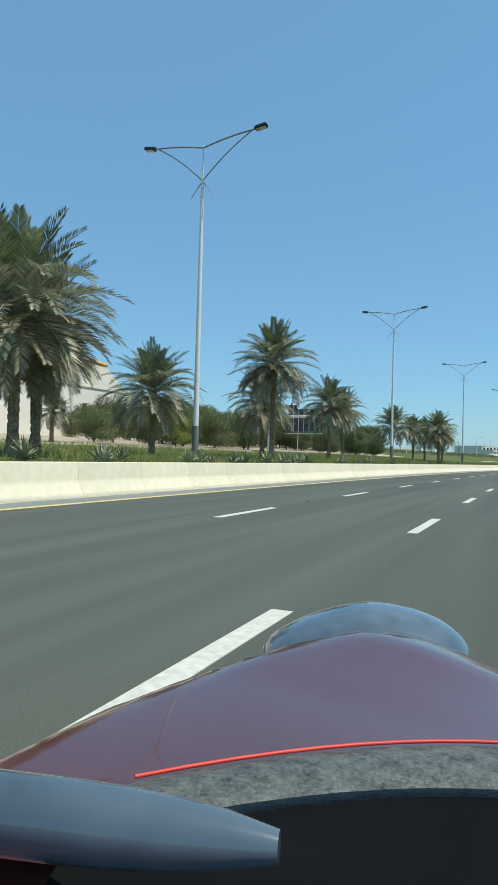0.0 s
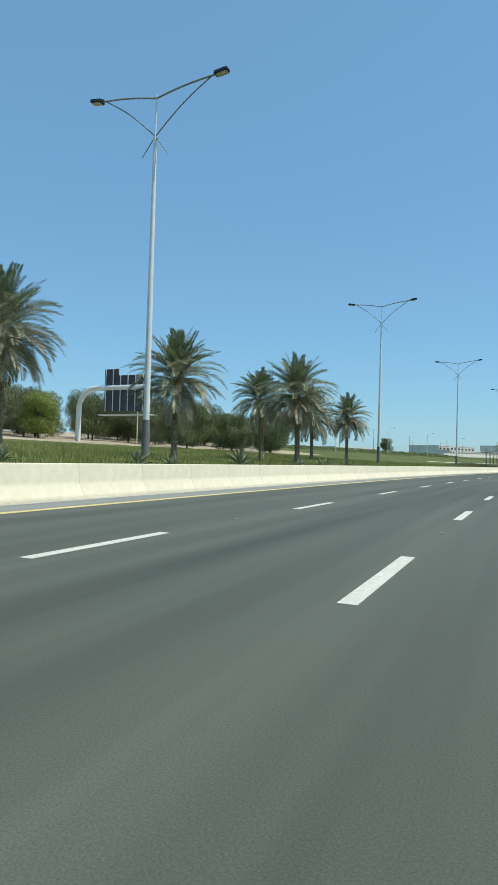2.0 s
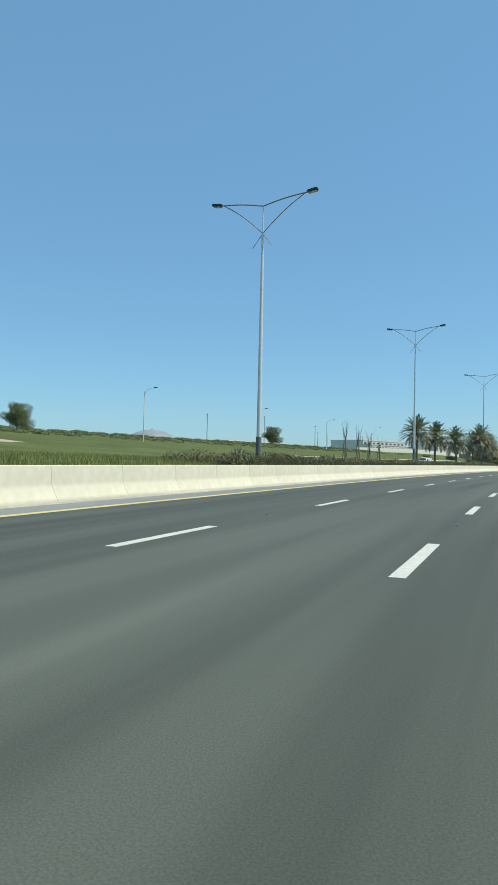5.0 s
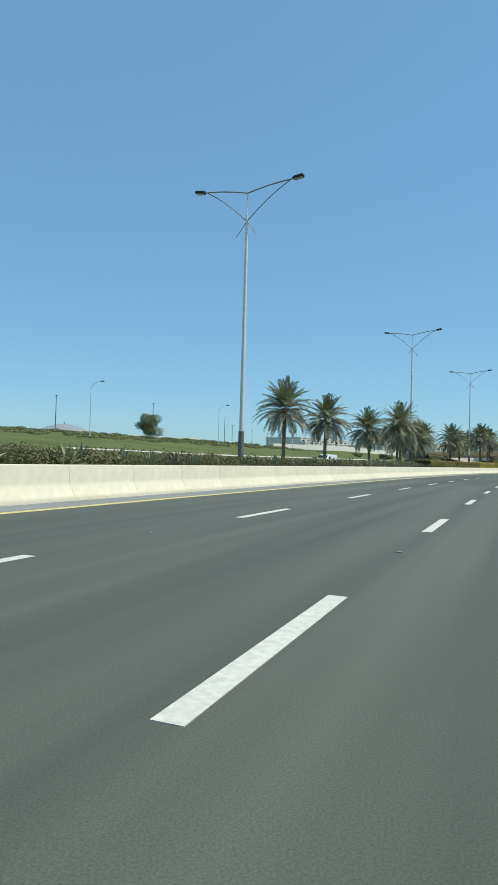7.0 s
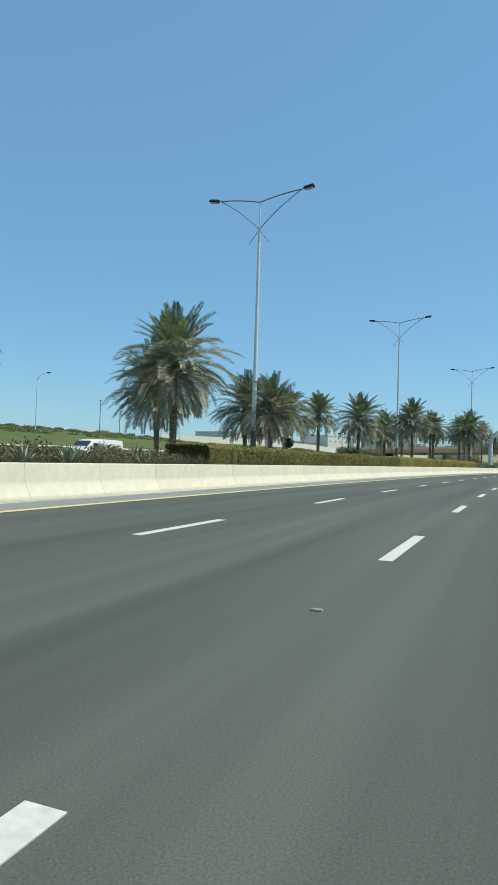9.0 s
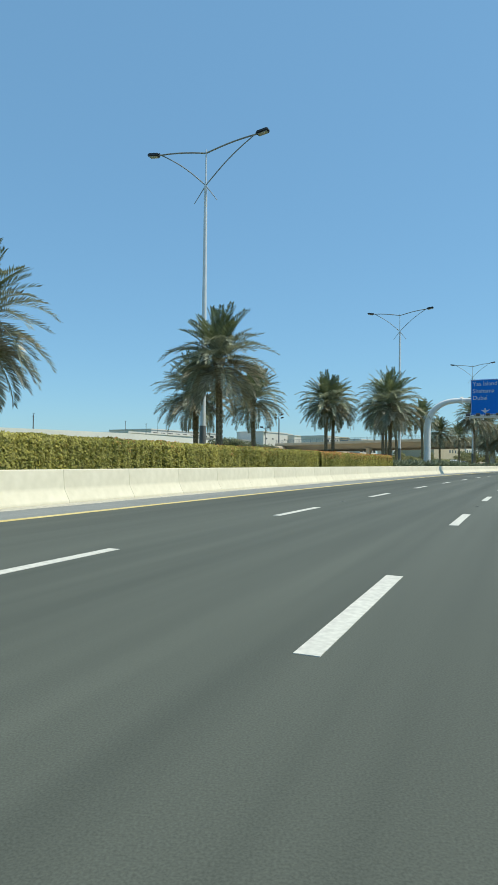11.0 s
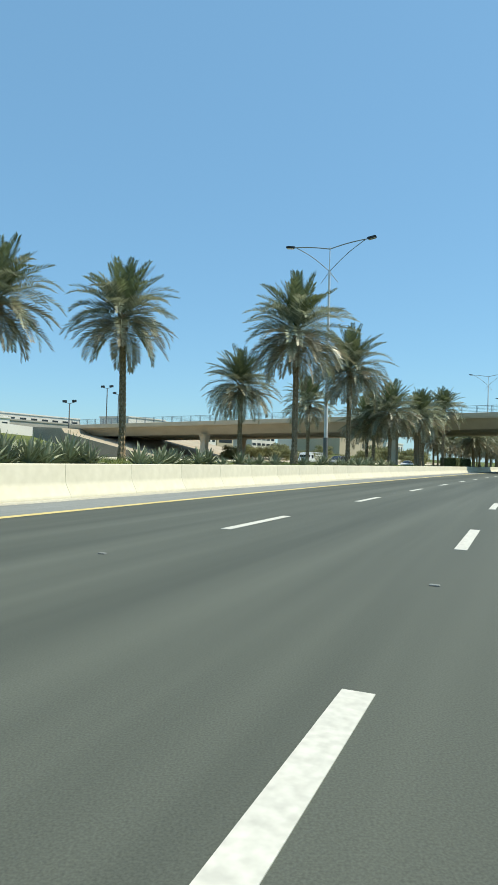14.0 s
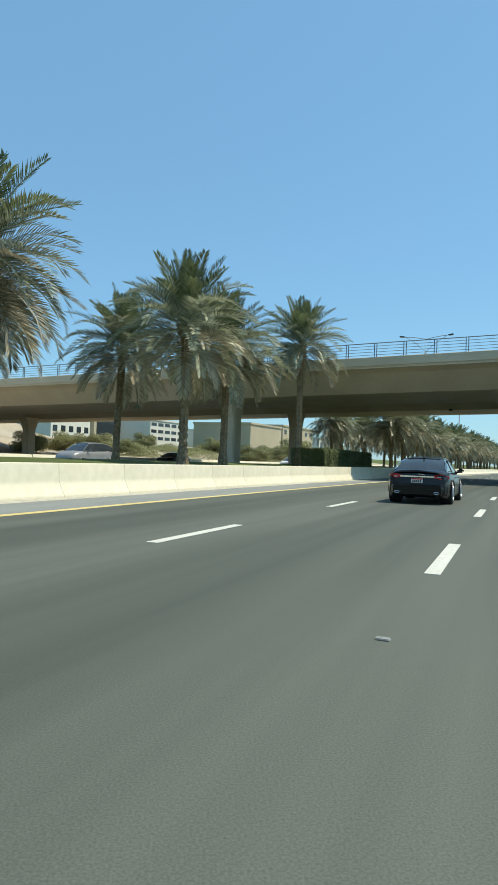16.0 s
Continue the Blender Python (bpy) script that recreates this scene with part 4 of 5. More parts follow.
for k in range(3):  # words in another script, which cannot be read
    bm = bmesh.new()
    quad_plate(bm, 2.3 - 0.5 * k, 0.42, 0.012, Matrix.Translation((7.3 + 0.2 * k, -0.037, 10.72 - 0.86 * k)))
    part("lettering", bm, M["sign_white"], panel, "white bar of unreadable lettering")
bm = bmesh.new()
for y, z in ((-0.88, 6.86), (-0.74, 6.83), (-0.50, 6.80)):
    tube(bm, [(-5.35, y, z), (9.1, y, z)], 0.03, 8)
for k in range(40):
    x = -5.4 + 0.36 * k
    tube(bm, [(x, -0.88, 6.86), (x + 0.18, -0.74, 6.83), (x + 0.36, -0.88, 6.86)], 0.01, 5)
part("lighting_rail", bm, M["steel"], gantry, "galvanised lattice rail for floodlights")
bm = bmesh.new()
box(bm, (-5.1, -0.30, 6.66), (9.0, 0.24, 6.82), 0.015)
part("tray", bm, M["steel"], gantry, "pale steel tray under the panel")
for k in range(10):
    x = -5.15 + 1.5 * k
    bm = bmesh.new()
    tube(bm, [(x, -0.92, 6.82), (x, -0.30, 6.68)], 0.04, 6)
    box(bm, (x - 0.03, -0.34, 6.44), (x + 0.03, 0.26, 6.67), 0.0)
    tube(bm, [(x, 0.05, 6.6), (x, 0.3, 7.3)], 0.03, 6)
    part("bracket", bm, M["steel"], gantry)
for k in range(13):
    x = -5.25 + 1.12 * k
    bm = bmesh.new()
    box(bm, (-0.23, -0.13, -0.12), (0.23, 0.13, 0.12), 0.03, Matrix.Translation((x, -0.92, 7.02)) @ Matrix.Rotation(radians(-32), 4, "X"))
    lamp = part("floodlight", bm, M["lamp_head"], gantry, "dark floodlight box")
    bm = bmesh.new()
    for e in (-0.25, 0.25):
        tube(bm, [(x + e, -0.86, 6.85), (x + e, -0.92, 7.02), (x + e, -0.78, 7.12)], 0.018, 5)
    part("yoke", bm, M["steel"], lamp)
    bm = bmesh.new()
    box(bm, (x + 0.42, -0.86, 6.86), (x + 0.66, -0.72, 6.96), 0.01)
    part("ballast_box", bm, M["steel"], gantry, "small pale steel box on the rail")
bm = bmesh.new()
for k in range(2):
    x = -4.6 + 1.5 * k
    tube(bm, [(x + 1.4 * u / 8, -0.3, 6.52 - 0.20 * math.sin(math.pi * u / 8)) for u in range(9)], 0.014, 5)
tube(bm, [(-5.1, -0.05, 6.6), (-5.12, -0.05, 6.2)], 0.01, 5)
part("cable", bm, M["black_trim"], gantry)

# the sign of the other carriageway, seen from behind
g2 = thing("sign_gantry", "white curved steel mast with a sign seen from behind", "road sign", m=spot(132.0, 61.5, ground_z(132, 61.5) - 0.6))
bm = bmesh.new()
pts = [(0, 0, -0.3), (0, 0, 5.2)]
for k in range(1, 9):
    a = k / 8 * math.pi / 2
    pts.append((3.0 * (1 - math.cos(a)), 0, 5.2 + 3.0 * math.sin(a)))
pts.append((12.5, 0, 8.2))
tube(bm, pts, 0.38, 16)
part("mast", bm, M["white_steel"], g2, "", True)
bm = bmesh.new()
box(bm, (4.6, -0.10, 4.9), (12.6, 0.0, 9.9), 0.02)
box(bm, (4.6, -0.10, 9.88), (7.0, 0.0, 10.8), 0.02)
part("sign_panel", bm, M["sign_back"], g2, "dark unpainted back of a sign panel")
for k in range(7):
    bm = bmesh.new()
    x = 4.8 + 1.27 * k
    box(bm, (x, -0.2, 4.9), (x + 0.1, -0.1, 9.9 if k > 1 else 10.8))
    part("rib", bm, M["steel"], g2)
bm = bmesh.new()
box(bm, (4.2, -0.9, 4.3), (13.0, 0.9, 4.42))
part("walkway", bm, M["steel"], g2, "steel maintenance walkway")

# ---- the other carriageway ----
def lane_strip(name, s0, s1, x0, x1, lift, mat):
    return grid_sheet(name, [float(v) for v in np.arange(s0, s1, 4)], [x0, (x0 + x1) / 2, x1], lambda s, X: ground_z(s, X) + lift, mat)


other = tagged(lane_strip("road_2", 462, 760, 25.6, 38.4, 0.06, M["shoulder"]), "grey asphalt of the other carriageway beyond the median", "road", kind="structure")
road_3 = tagged(lane_strip("road_3", 236, 392, 28.6, 42.6, 0.06, M["shoulder"]), "grey asphalt of the other carriageway below the hill", "road", kind="structure")


def sand_lift(s, X):
    """The sandy ground dips under the grass along an uneven edge."""
    rim = 38 + 15 * max(0, min(1, (s - 84) / 26)) + 3 * noise.noise(Vector((s * 0.06, 2, 2)))
    return 0.05 - 0.5 * max(0, min(1, (rim - X) / 3)) - 0.5 * max(0, (s - 204) / 8)


sandy = tagged(grid_sheet("pavement", [float(v) for v in np.arange(10, 212, 3)], [float(v) for v in range(33, 112, 3)], lambda s, X: ground_z(s, X) + sand_lift(s, X), M["sand"]), "bare sandy ground under the trees on the slope", "pavement", kind="structure")
sandy2 = tagged(lane_strip("pavement_2", 470, 700, 41.5, 92, 0.06, M["sand"]), "bare sandy ground beside the ramp", "pavement", kind="structure")
path = tagged(lane_strip("pavement_3", 262, 385, 45.9, 47.3, 0.10, M["concrete_light"]), "pale concrete kerb along the foot of the hill", "kerb", kind="structure")
low = thing("barrier_2", "pale concrete barrier of the other carriageway", "barrier", kind="structure")
low_mesh = None
for k in range(60):
    s = 430 + 4 * k
    if k in (14, 15):
        continue
    if low_mesh is None:
        bm = bmesh.new()
        tube(bm, [(0, 0.02, 0.42), (0, 3.98, 0.42)], 0.42, 4)
        low_mesh = bpy.data.meshes.new("barrier_block")
        bmesh.ops.transform(bm, matrix=Matrix.Diagonal((0.5, 1, 1, 1)), verts=bm.verts)
        bm.to_mesh(low_mesh)
        bm.free()
        low_mesh.materials.append(M["barrier"])
    o = new("barrier_block", low_mesh)
    o.parent = low
    o.matrix_local = spot(s, 39.4, ground_z(s, 39.4) - 0.05)

# ---- the flyover ----
fly = thing("flyover", "beige concrete flyover with box girders and a steel railing", "bridge", m=spot(520, 5) @ Matrix.Rotation(radians(-1.69), 4, "Z"))
SL = 0.020


def fly_bar(name, x0, x1, y0, y1, z0, z1, mat, bev=0.0, label=""):
    bm = bmesh.new()
    n = 12
    rings = []
    for k in range(n + 1):
        x = x0 + (x1 - x0) * k / n
        d = SL * x
        rings.append([bm.verts.new((x, y, z + d)) for y, z in ((y0, z0), (y1, z0), (y1, z1 - bev), (y1 - bev, z1), (y0 + bev, z1), (y0, z1 - bev))] if bev else [bm.verts.new((x, y, z + d)) for y, z in ((y0, z0), (y1, z0), (y1, z1), (y0, z1))])
    m = len(rings[0])
    for a, b in zip(rings, rings[1:]):
        for k in range(m):
            bm.faces.new((a[k], a[(k + 1) % m], b[(k + 1) % m], b[k]))
    bm.faces.new(rings[0])
    bm.faces.new(rings[-1])
    bmesh.ops.recalc_face_normals(bm, faces=bm.faces)
    return part(name, bm, mat, fly, label)


XA0, XA1 = -90.0, 62.0
fly_bar("deck", XA0, XA1, -9.55, 17.2, 8.50, 8.80, M["concrete"])
fly_bar("parapet", XA0, XA1, -9.65, -9.3, 8.69, 9.34, M["concrete"], 0.04, "beige concrete parapet")
fly_bar("parapet", XA0, XA1, 16.9, 17.25, 8.69, 9.34, M["concrete"], 0.04, "beige concrete parapet")
for sec in (((-9.2, 8.51), (-8.6, 8.25), (-6.8, 6.91), (2.6, 6.91), (4.2, 8.25), (4.8, 8.51)), ((6.6, 8.51), (7.2, 8.25), (8.8, 6.83), (15.0, 6.83), (16.2, 8.25), (16.8, 8.51))):
    bm = bmesh.new()
    ends = [[bm.verts.new((x, y, z + SL * x)) for y, z in sec] for x in (XA0, XA1)]
    for k in range(6):
        bm.faces.new((ends[0][k], ends[0][(k + 1) % 6], ends[1][(k + 1) % 6], ends[1][k]))
    bm.faces.new(ends[0])
    bm.faces.new(ends[1])
    bmesh.ops.recalc_face_normals(bm, faces=bm.faces)
    part("girder", bm, M["concrete"], fly, "beige concrete box girder")
for x, ys in ((-57.0, (-7.0, 7.8)), (-20.1, (-4.9, 10.7)), (24.0, (-4.9, 10.7)), (58.0, (-4.9, 10.7))):
    for y in ys:
        bm = bmesh.new()
        zt = 6.95 + SL * x
        rings = []
        for z, w, t in ((-0.5, 0.75, 0.55), (zt - 1.6, 0.75, 0.55), (zt - 0.5, 1.2, 0.6), (zt, 1.7, 0.7)):
            rings.append([bm.verts.new((x + sx * t, y + sy * w, z)) for sx, sy in ((-1, -0.8), (-0.7, -1), (0.7, -1), (1, -0.8), (1, 0.8), (0.7, 1), (-0.7, 1), (-1, 0.8))])
        for a, b in zip(rings, rings[1:]):
            for k in range(8):
                bm.faces.new((a[k], a[(k + 1) % 8], b[(k + 1) % 8], b[k]))
        bm.faces.new(rings[-1])
        bmesh.ops.recalc_face_normals(bm, faces=bm.faces)
        part("pier", bm, M["concrete"], fly, "flared concrete pier")
for y in (-9.48, 17.08):
    for k in range(5):
        bm = bmesh.new()
        z = 9.52 + 0.22 * k
        tube(bm, [(XA0, y, z + SL * XA0), (XA1, y, z + SL * XA1)], 0.035 if k == 4 else 0.018, 6)
        part("rail", bm, M["rail_steel"], fly, "thin dull blue-grey steel rail")
post = None
for k in range(69):
    x = XA0 + 0.5 + 2.2 * k
    if post is None:
        bm = bmesh.new()
        for e in (-0.09, 0.09):
            box(bm, (e - 0.025, -0.03, 0), (e + 0.025, 0.03, 1.08))
        post = bpy.data.meshes.new("post")
        bm.to_mesh(post)
        bm.free()
        post.materials.append(M["rail_steel"])
    o = new("post", post)
    o.parent = fly
    o.matrix_local = Matrix.Translation((x, -9.48, 9.32 + SL * x))
for x, y in ((8.0, -4.0), (3.0, 8.0), (-3, 8.5)):
    bm = bmesh.new()
    box(bm, (x - 0.18, y - 0.12, 6.74 + SL * x), (x + 0.18, y + 0.12, 6.92 + SL * x), 0.02)
    part("underpass_lamp", bm, M["lamp_head"], fly, "small dark lamp under the girder")
bm = bmesh.new()
ends = [[bm.verts.new((x, y, z)) for x, z in ((-98, -1.0), (-98, 6.9), (-87, 6.6), (-86, 5.6), (-60, 0.5), (-58, -1.0))] for y in (-15, 36)]
for k in range(6):
    bm.faces.new((ends[0][k], ends[0][(k + 1) % 6], ends[1][(k + 1) % 6], ends[1][k]))
bm.faces.new(ends[0])
bm.faces.new(ends[1])
bmesh.ops.recalc_face_normals(bm, faces=bm.faces)
part("abutment", bm, M["sand"], fly, "sandy slope paving under the deck")

# ---- the ramp that leads up to the flyover ----
RAMP = [(505, 97.0), (488, 96.0), (466, 95.5), (446, 95.0), (424, 97.0), (405, 100.0)]
RTOP = [6.6, 7.2, 7.6, 7.8, 7.6, 7.4]


def ramp_ribbon(name, prof, mat, label):
    """A band along the ramp from a profile of (offset towards the road, height under the wall's top or None for the ground)."""
    bm = bmesh.new()
    rings = []
    for (s, X), top in zip(RAMP, RTOP):
        ring = []
        for off, drop in prof:
            z = ground_z(s, X - off) - 0.3 if drop is None else top - drop
            ring.append(bm.verts.new(at(s, X - off, z)))
        rings.append(ring)
    m = len(prof)
    for a, b in zip(rings, rings[1:]):
        for k in range(m - 1):
            bm.faces.new((a[k], a[k + 1], b[k + 1], b[k]))
    bmesh.ops.recalc_face_normals(bm, faces=bm.faces)
    return part(name, bm, mat, ramp, label)


ramp = thing("ramp", "pale walled ramp on a grassy bank leading to the flyover", "ramp")
ramp_ribbon("wall", [(0, 2.2), (0, 0.0), (-0.3, 0.0), (-0.3, 1.2), (-9, 1.2)], M["slab_white"], "white concrete parapet wall")
ramp_ribbon("bank", [(0.02, 1.9), (1.0, 2.2), (20, None)], M["grass"], "grassy bank")


# ---- buildings ----
def building(s, X, w, d, h, mat, rows, cols, label, turn=0.0, roof=None, win=(0.55, 0.5), base=0.25):
    """A block: w along the road, d away from it, its front towards the road."""
    g = ground_z(s, X)
    b = thing("building", label, "building", "buildings in the distance", m=spot(s, X, g, turn))
    bm = bmesh.new()
    box(bm, (-d, -w / 2, -1.0), (0, w / 2, h))
    part("wall", bm, mat, b)
    bm = bmesh.new()
    box(bm, (-d - 0.25, -w / 2 - 0.25, h), (0.25, w / 2 + 0.25, h + 0.6), 0.05)
    part("roof", bm, roof or mat, b)
    if rows and cols:
        ww, hh = w / cols * win[0], h * (1 - base) / rows * win[1]
        bm = bmesh.new()
        box(bm, (-0.10, -ww / 2, -hh / 2), (0.04, ww / 2, hh / 2))
        me = bpy.data.meshes.new("window")
        bm.to_mesh(me)
        bm.free()
        me.materials.append(M["window_dark"])
        for r in range(rows):
            for c in range(cols):
                o = new("window", me)
                o.parent = b
                o.matrix_local = Matrix.Translation((0.02, -w / 2 + w * (c + 0.5) / cols, h * base + h * (1 - base) * (r + 0.5) / rows))
    return b


hall = building(70, 88, 102, 50, 10.5, M["wall_white"], 1, 16, "large white hall with a grey upper storey and orange roof edge", win=(0.22, 0.35), base=0.02)
bm = bmesh.new()
vs = [bm.verts.new(p) for p in ((-1.5, -51, 11.1), (-1.5, 50, 11.1), (-50, 50, 11.1), (-50, -51, 11.1), (-6, -51, 23.0), (-6, 49, 17.0), (-46, 49, 17.0), (-46, -51, 23.0))]
for f in ((0, 1, 5, 4), (1, 2, 6, 5), (2, 3, 7, 6), (3, 0, 4, 7), (4, 5, 6, 7)):
    bm.faces.new([vs[k] for k in f])
part("upper_storey", bm, M["wall_grey"], hall, "sloping grey upper storey")
bm = bmesh.new()
tube(bm, [(-5.9, -51, 23.1), (-5.9, 49, 17.1)], 0.5, 4)
part("roof_edge", bm, M["trim_orange"], hall, "orange roof edge")
building(525, 152, 46, 20, 11, M["wall_white"], 2, 12, "long white low building far off")
building(600, 205, 60, 30, 13, M["wall_white"], 2, 10, "long white industrial block far off")
building(637, 172, 26, 16, 13.6, M["wall_white"], 1, 4, "cream flat-roofed block with small windows far off", win=(0.2, 0.12), base=0.5)
building(657, 168, 12, 14, 12.4, M["wall_white"], 0, 0, "white block beside the cream one far off")
building(592, 178, 58, 16, 8.6, M["wall_grey"], 0, 0, "long low grey block far off")
building(690, 205, 44, 16, 16, M["wall_white"], 1, 8, "low cream annexe far off", win=(0.4, 0.25))
building(640, 138, 18, 14, 11, M["wall_grey"], 3, 5, "grey office house with dark window bands", win=(0.8, 0.5))
building(604, 120, 16, 12, 9, M["wall_white"], 2, 5, "white house behind the flyover")
building(622, 122, 12, 12, 9.5, M["wall_beige"], 1, 1, "house front with a dark blue glass face", win=(0.8, 0.8))
building(665, 128, 22, 14, 10, M["wall_white"], 3, 5, "white office house with window bands", win=(0.75, 0.45))
building(690, 120, 14, 10, 8, M["wall_white"], 2, 3, "small white house beyond the flyover")
building(652, 82, 24, 20, 8.5, M["wall_beige"], 0, 0, "plain beige hall behind the palms")
building(685, 84, 30, 18, 9.5, M["wall_beige"], 2, 6, "beige block with square windows", win=(0.4, 0.45))
building(740, 90, 30, 18, 7.0, M["wall_white"], 1, 6, "low white building behind the palm avenue")
building(430, 175, 50, 20, 7, M["wall_white"], 1, 9, "low white shed on the plain")
dome = thing("dome", "low grey metal dome far beyond the hill", "dome", m=spot(489.3, 340.3, 0.0))
bm = bmesh.new()
rings = []
for i in range(9):
    a = i / 8 * math.pi / 2
    rings.append([bm.verts.new((20 * math.cos(a) * math.cos(2 * math.pi * k / 40), 20 * math.cos(a) * math.sin(2 * math.pi * k / 40), 11.8 + 11.2 * math.sin(a))) for k in range(40)] if i < 8 else [bm.verts.new((0, 0, 23.0))])
for a, b in zip(rings, rings[1:]):
    for k in range(40):
        bm.faces.new((a[k], a[(k + 1) % 40], b[(k + 1) % 40], b[k]) if len(b) > 1 else (a[k], a[(k + 1) % 40], b[0]))
part("shell", bm, M["dome_metal"], dome, "", True)
bm = bmesh.new()
tube(bm, [(0, 0, 22.9), (0, 0, 24.6)], [0.5, 0.2], 8)
part("finial", bm, M["dome_metal"], dome)
bm = bmesh.new()
tube(bm, [(0, 0, -1), (0, 0, 11.9)], 20.2, 40)
part("drum", bm, M["wall_white"], dome)


# ---- single-armed lamps and bare poles on the far side ----
def side_lamp(m):
    t = thing("street_lamp", "slim single-armed street lamp on the far side", "street lamp", "single-armed lamps", m=m)
    bm = bmesh.new()
    tube(bm, [(0, 0, -0.3), (0, 0, 9.6)], [0.11, 0.07], 10)
    part("pole", bm, M["steel"], t, "", True)
    bm = bmesh.new()
    tube(bm, [(0, 0, 9.0), (0.5, 0, 9.75), (1.4, 0, 10.1), (2.4, 0, 10.2)], 0.04, 8)
    part("arm", bm, M["steel"], t, "", True)
    bm = bmesh.new()
    box(bm, (2.2, -0.14, 10.12), (2.95, 0.14, 10.3), 0.04)
    part("lamp_head", bm, M["lamp_head"], t)
    return t


one = None
for s, X in ((194, 62), (248.5, 71.5), (298, 75.5), (348, 81), (398, 88)):
    m = spot(s, X, ground_z(s, X))
    one = side_lamp(m) if one is None else copy_thing(one, m)
for s, X, h in ((324, 112, 9.5), (366.7, 119.6, 12.0), (401.8, 119, 11.0), (420, 130, 11.0), (450, 135, 12.0), (470, 160, 16), (520, 170, 17), (560, 190, 18), (500, 140, 14)):
    t = thing("pole", "bare slim steel pole far off", "pole", "poles on the plain", m=spot(s, X, ground_z(s, X)))
    bm = bmesh.new()
    tube(bm, [(0, 0, -0.3), (0, 0, h)], [0.13, 0.08], 8)
    tube(bm, [(-0.5, 0, h - 0.2), (0.5, 0, h - 0.2)], 0.06, 6)
    part("shaft", bm, M["steel_dark"], t)
for s, X, h in ((523.9, 105.7, 12.8), (544.7, 112.8, 17.0), (560, 122, 15.5)):
    t = thing("floodlight_mast", "steel mast with a crossbar of floodlights far off", "floodlight", "floodlight masts beyond the flyover", m=spot(s, X, ground_z(s, X)))
    bm = bmesh.new()
    tube(bm, [(0, 0, -0.3), (0, 0, h)], [0.20, 0.12], 8)
    tube(bm, [(-1.9, 0, h + 0.3), (0, 0, h - 0.1), (1.9, 0, h + 0.3)], 0.07, 6)
    part("shaft", bm, M["steel_dark"], t)
    for x in (-1.8, -1.2, 1.2, 1.8):
        bm = bmesh.new()
        box(bm, (x - 0.25, -0.3, h + 0.2), (x + 0.25, 0.15, h + 0.75), 0.04)
        part("floodlight", bm, M["lamp_head"], t)
t = thing("traffic_sign", "round sign seen from behind on a thin post", "road sign", m=spot(315.2, 19.0, ground_z(315, 19)))
bm = bmesh.new()
tube(bm, [(0, 0, -0.3), (0, 0, 2.2)], 0.04, 8)
part("post", bm, M["steel"], t)
bm = bmesh.new()
tube(bm, [(0, -0.08, 1.75), (0, -0.05, 1.75)], 0.42, 24)
part("disc", bm, M["sign_back"], t, "dark back of a round sign")
for s, X, h in ((143.4, 60.0, 5.2),):
    t = thing("marker_post", "thin white post on the slope", "post", "white posts", m=spot(s, X, ground_z(s, X)))
    bm = bmesh.new()
    tube(bm, [(0, 0, -0.3), (0, 0, h)], 0.07, 8)
    part("shaft", bm, M["white_steel"], t)


# ---- vehicles ----
def wheel(parent, x, y, r, width, rim_mat=None):
    bm = bmesh.new()
    prof = [(r * 0.66, -width / 2), (r * 0.93, -width / 2), (r, -width * 0.38), (r, width * 0.38), (r * 0.93, width / 2), (r * 0.66, width / 2)]
    n = 32
    rings = [[bm.verts.new((px_, rr * math.cos(2 * math.pi * k / n), rr * math.sin(2 * math.pi * k / n))) for rr, px_ in prof] for k in range(n)]
    for k in range(n):
        a, b = rings[k], rings[(k + 1) % n]
        for j in range(len(prof)):
            bm.faces.new((a[j], a[(j + 1) % len(prof)], b[(j + 1) % len(prof)], b[j]))
    bmesh.ops.recalc_face_normals(bm, faces=bm.faces)
    me = bpy.data.meshes.new("wheel")
    bm.to_mesh(me)
    bm.free()
    me.materials.append(M["rubber"])
    w = new("wheel", me)
    w.parent = parent
    w.matrix_local = Matrix.Translation((x, y, r))
    out = 1 if x > 0 else -1
    bm = bmesh.new()
    for k in range(10):
        a = 2 * math.pi * k / 10
        tube(bm, [(out * width * 0.34, 0.06 * math.cos(a), 0.06 * math.sin(a)), (out * width * 0.46, r * 0.66 * math.cos(a + 0.06), r * 0.66 * math.sin(a + 0.06))], [0.028, 0.022], 5)
    tube(bm, [(out * width * 0.2, 0, 0), (out * width * 0.42, 0, 0)], 0.075, 14)
    ring = [(out * width * 0.47, r * 0.66 * math.cos(2 * math.pi * k / 24), r * 0.66 * math.sin(2 * math.pi * k / 24)) for k in range(25)]
    tube(bm, ring, 0.02, 5, False)
    part("rim", bm, rim_mat or M["alloy"], w, "bright multi-spoke alloy rim")
    bm = bmesh.new()
    tube(bm, [(out * width * 0.05, 0, 0), (out * width * 0.12, 0, 0)], r * 0.65, 20)
    part("brake_disc", bm, M["steel_dark"], w)
    return w


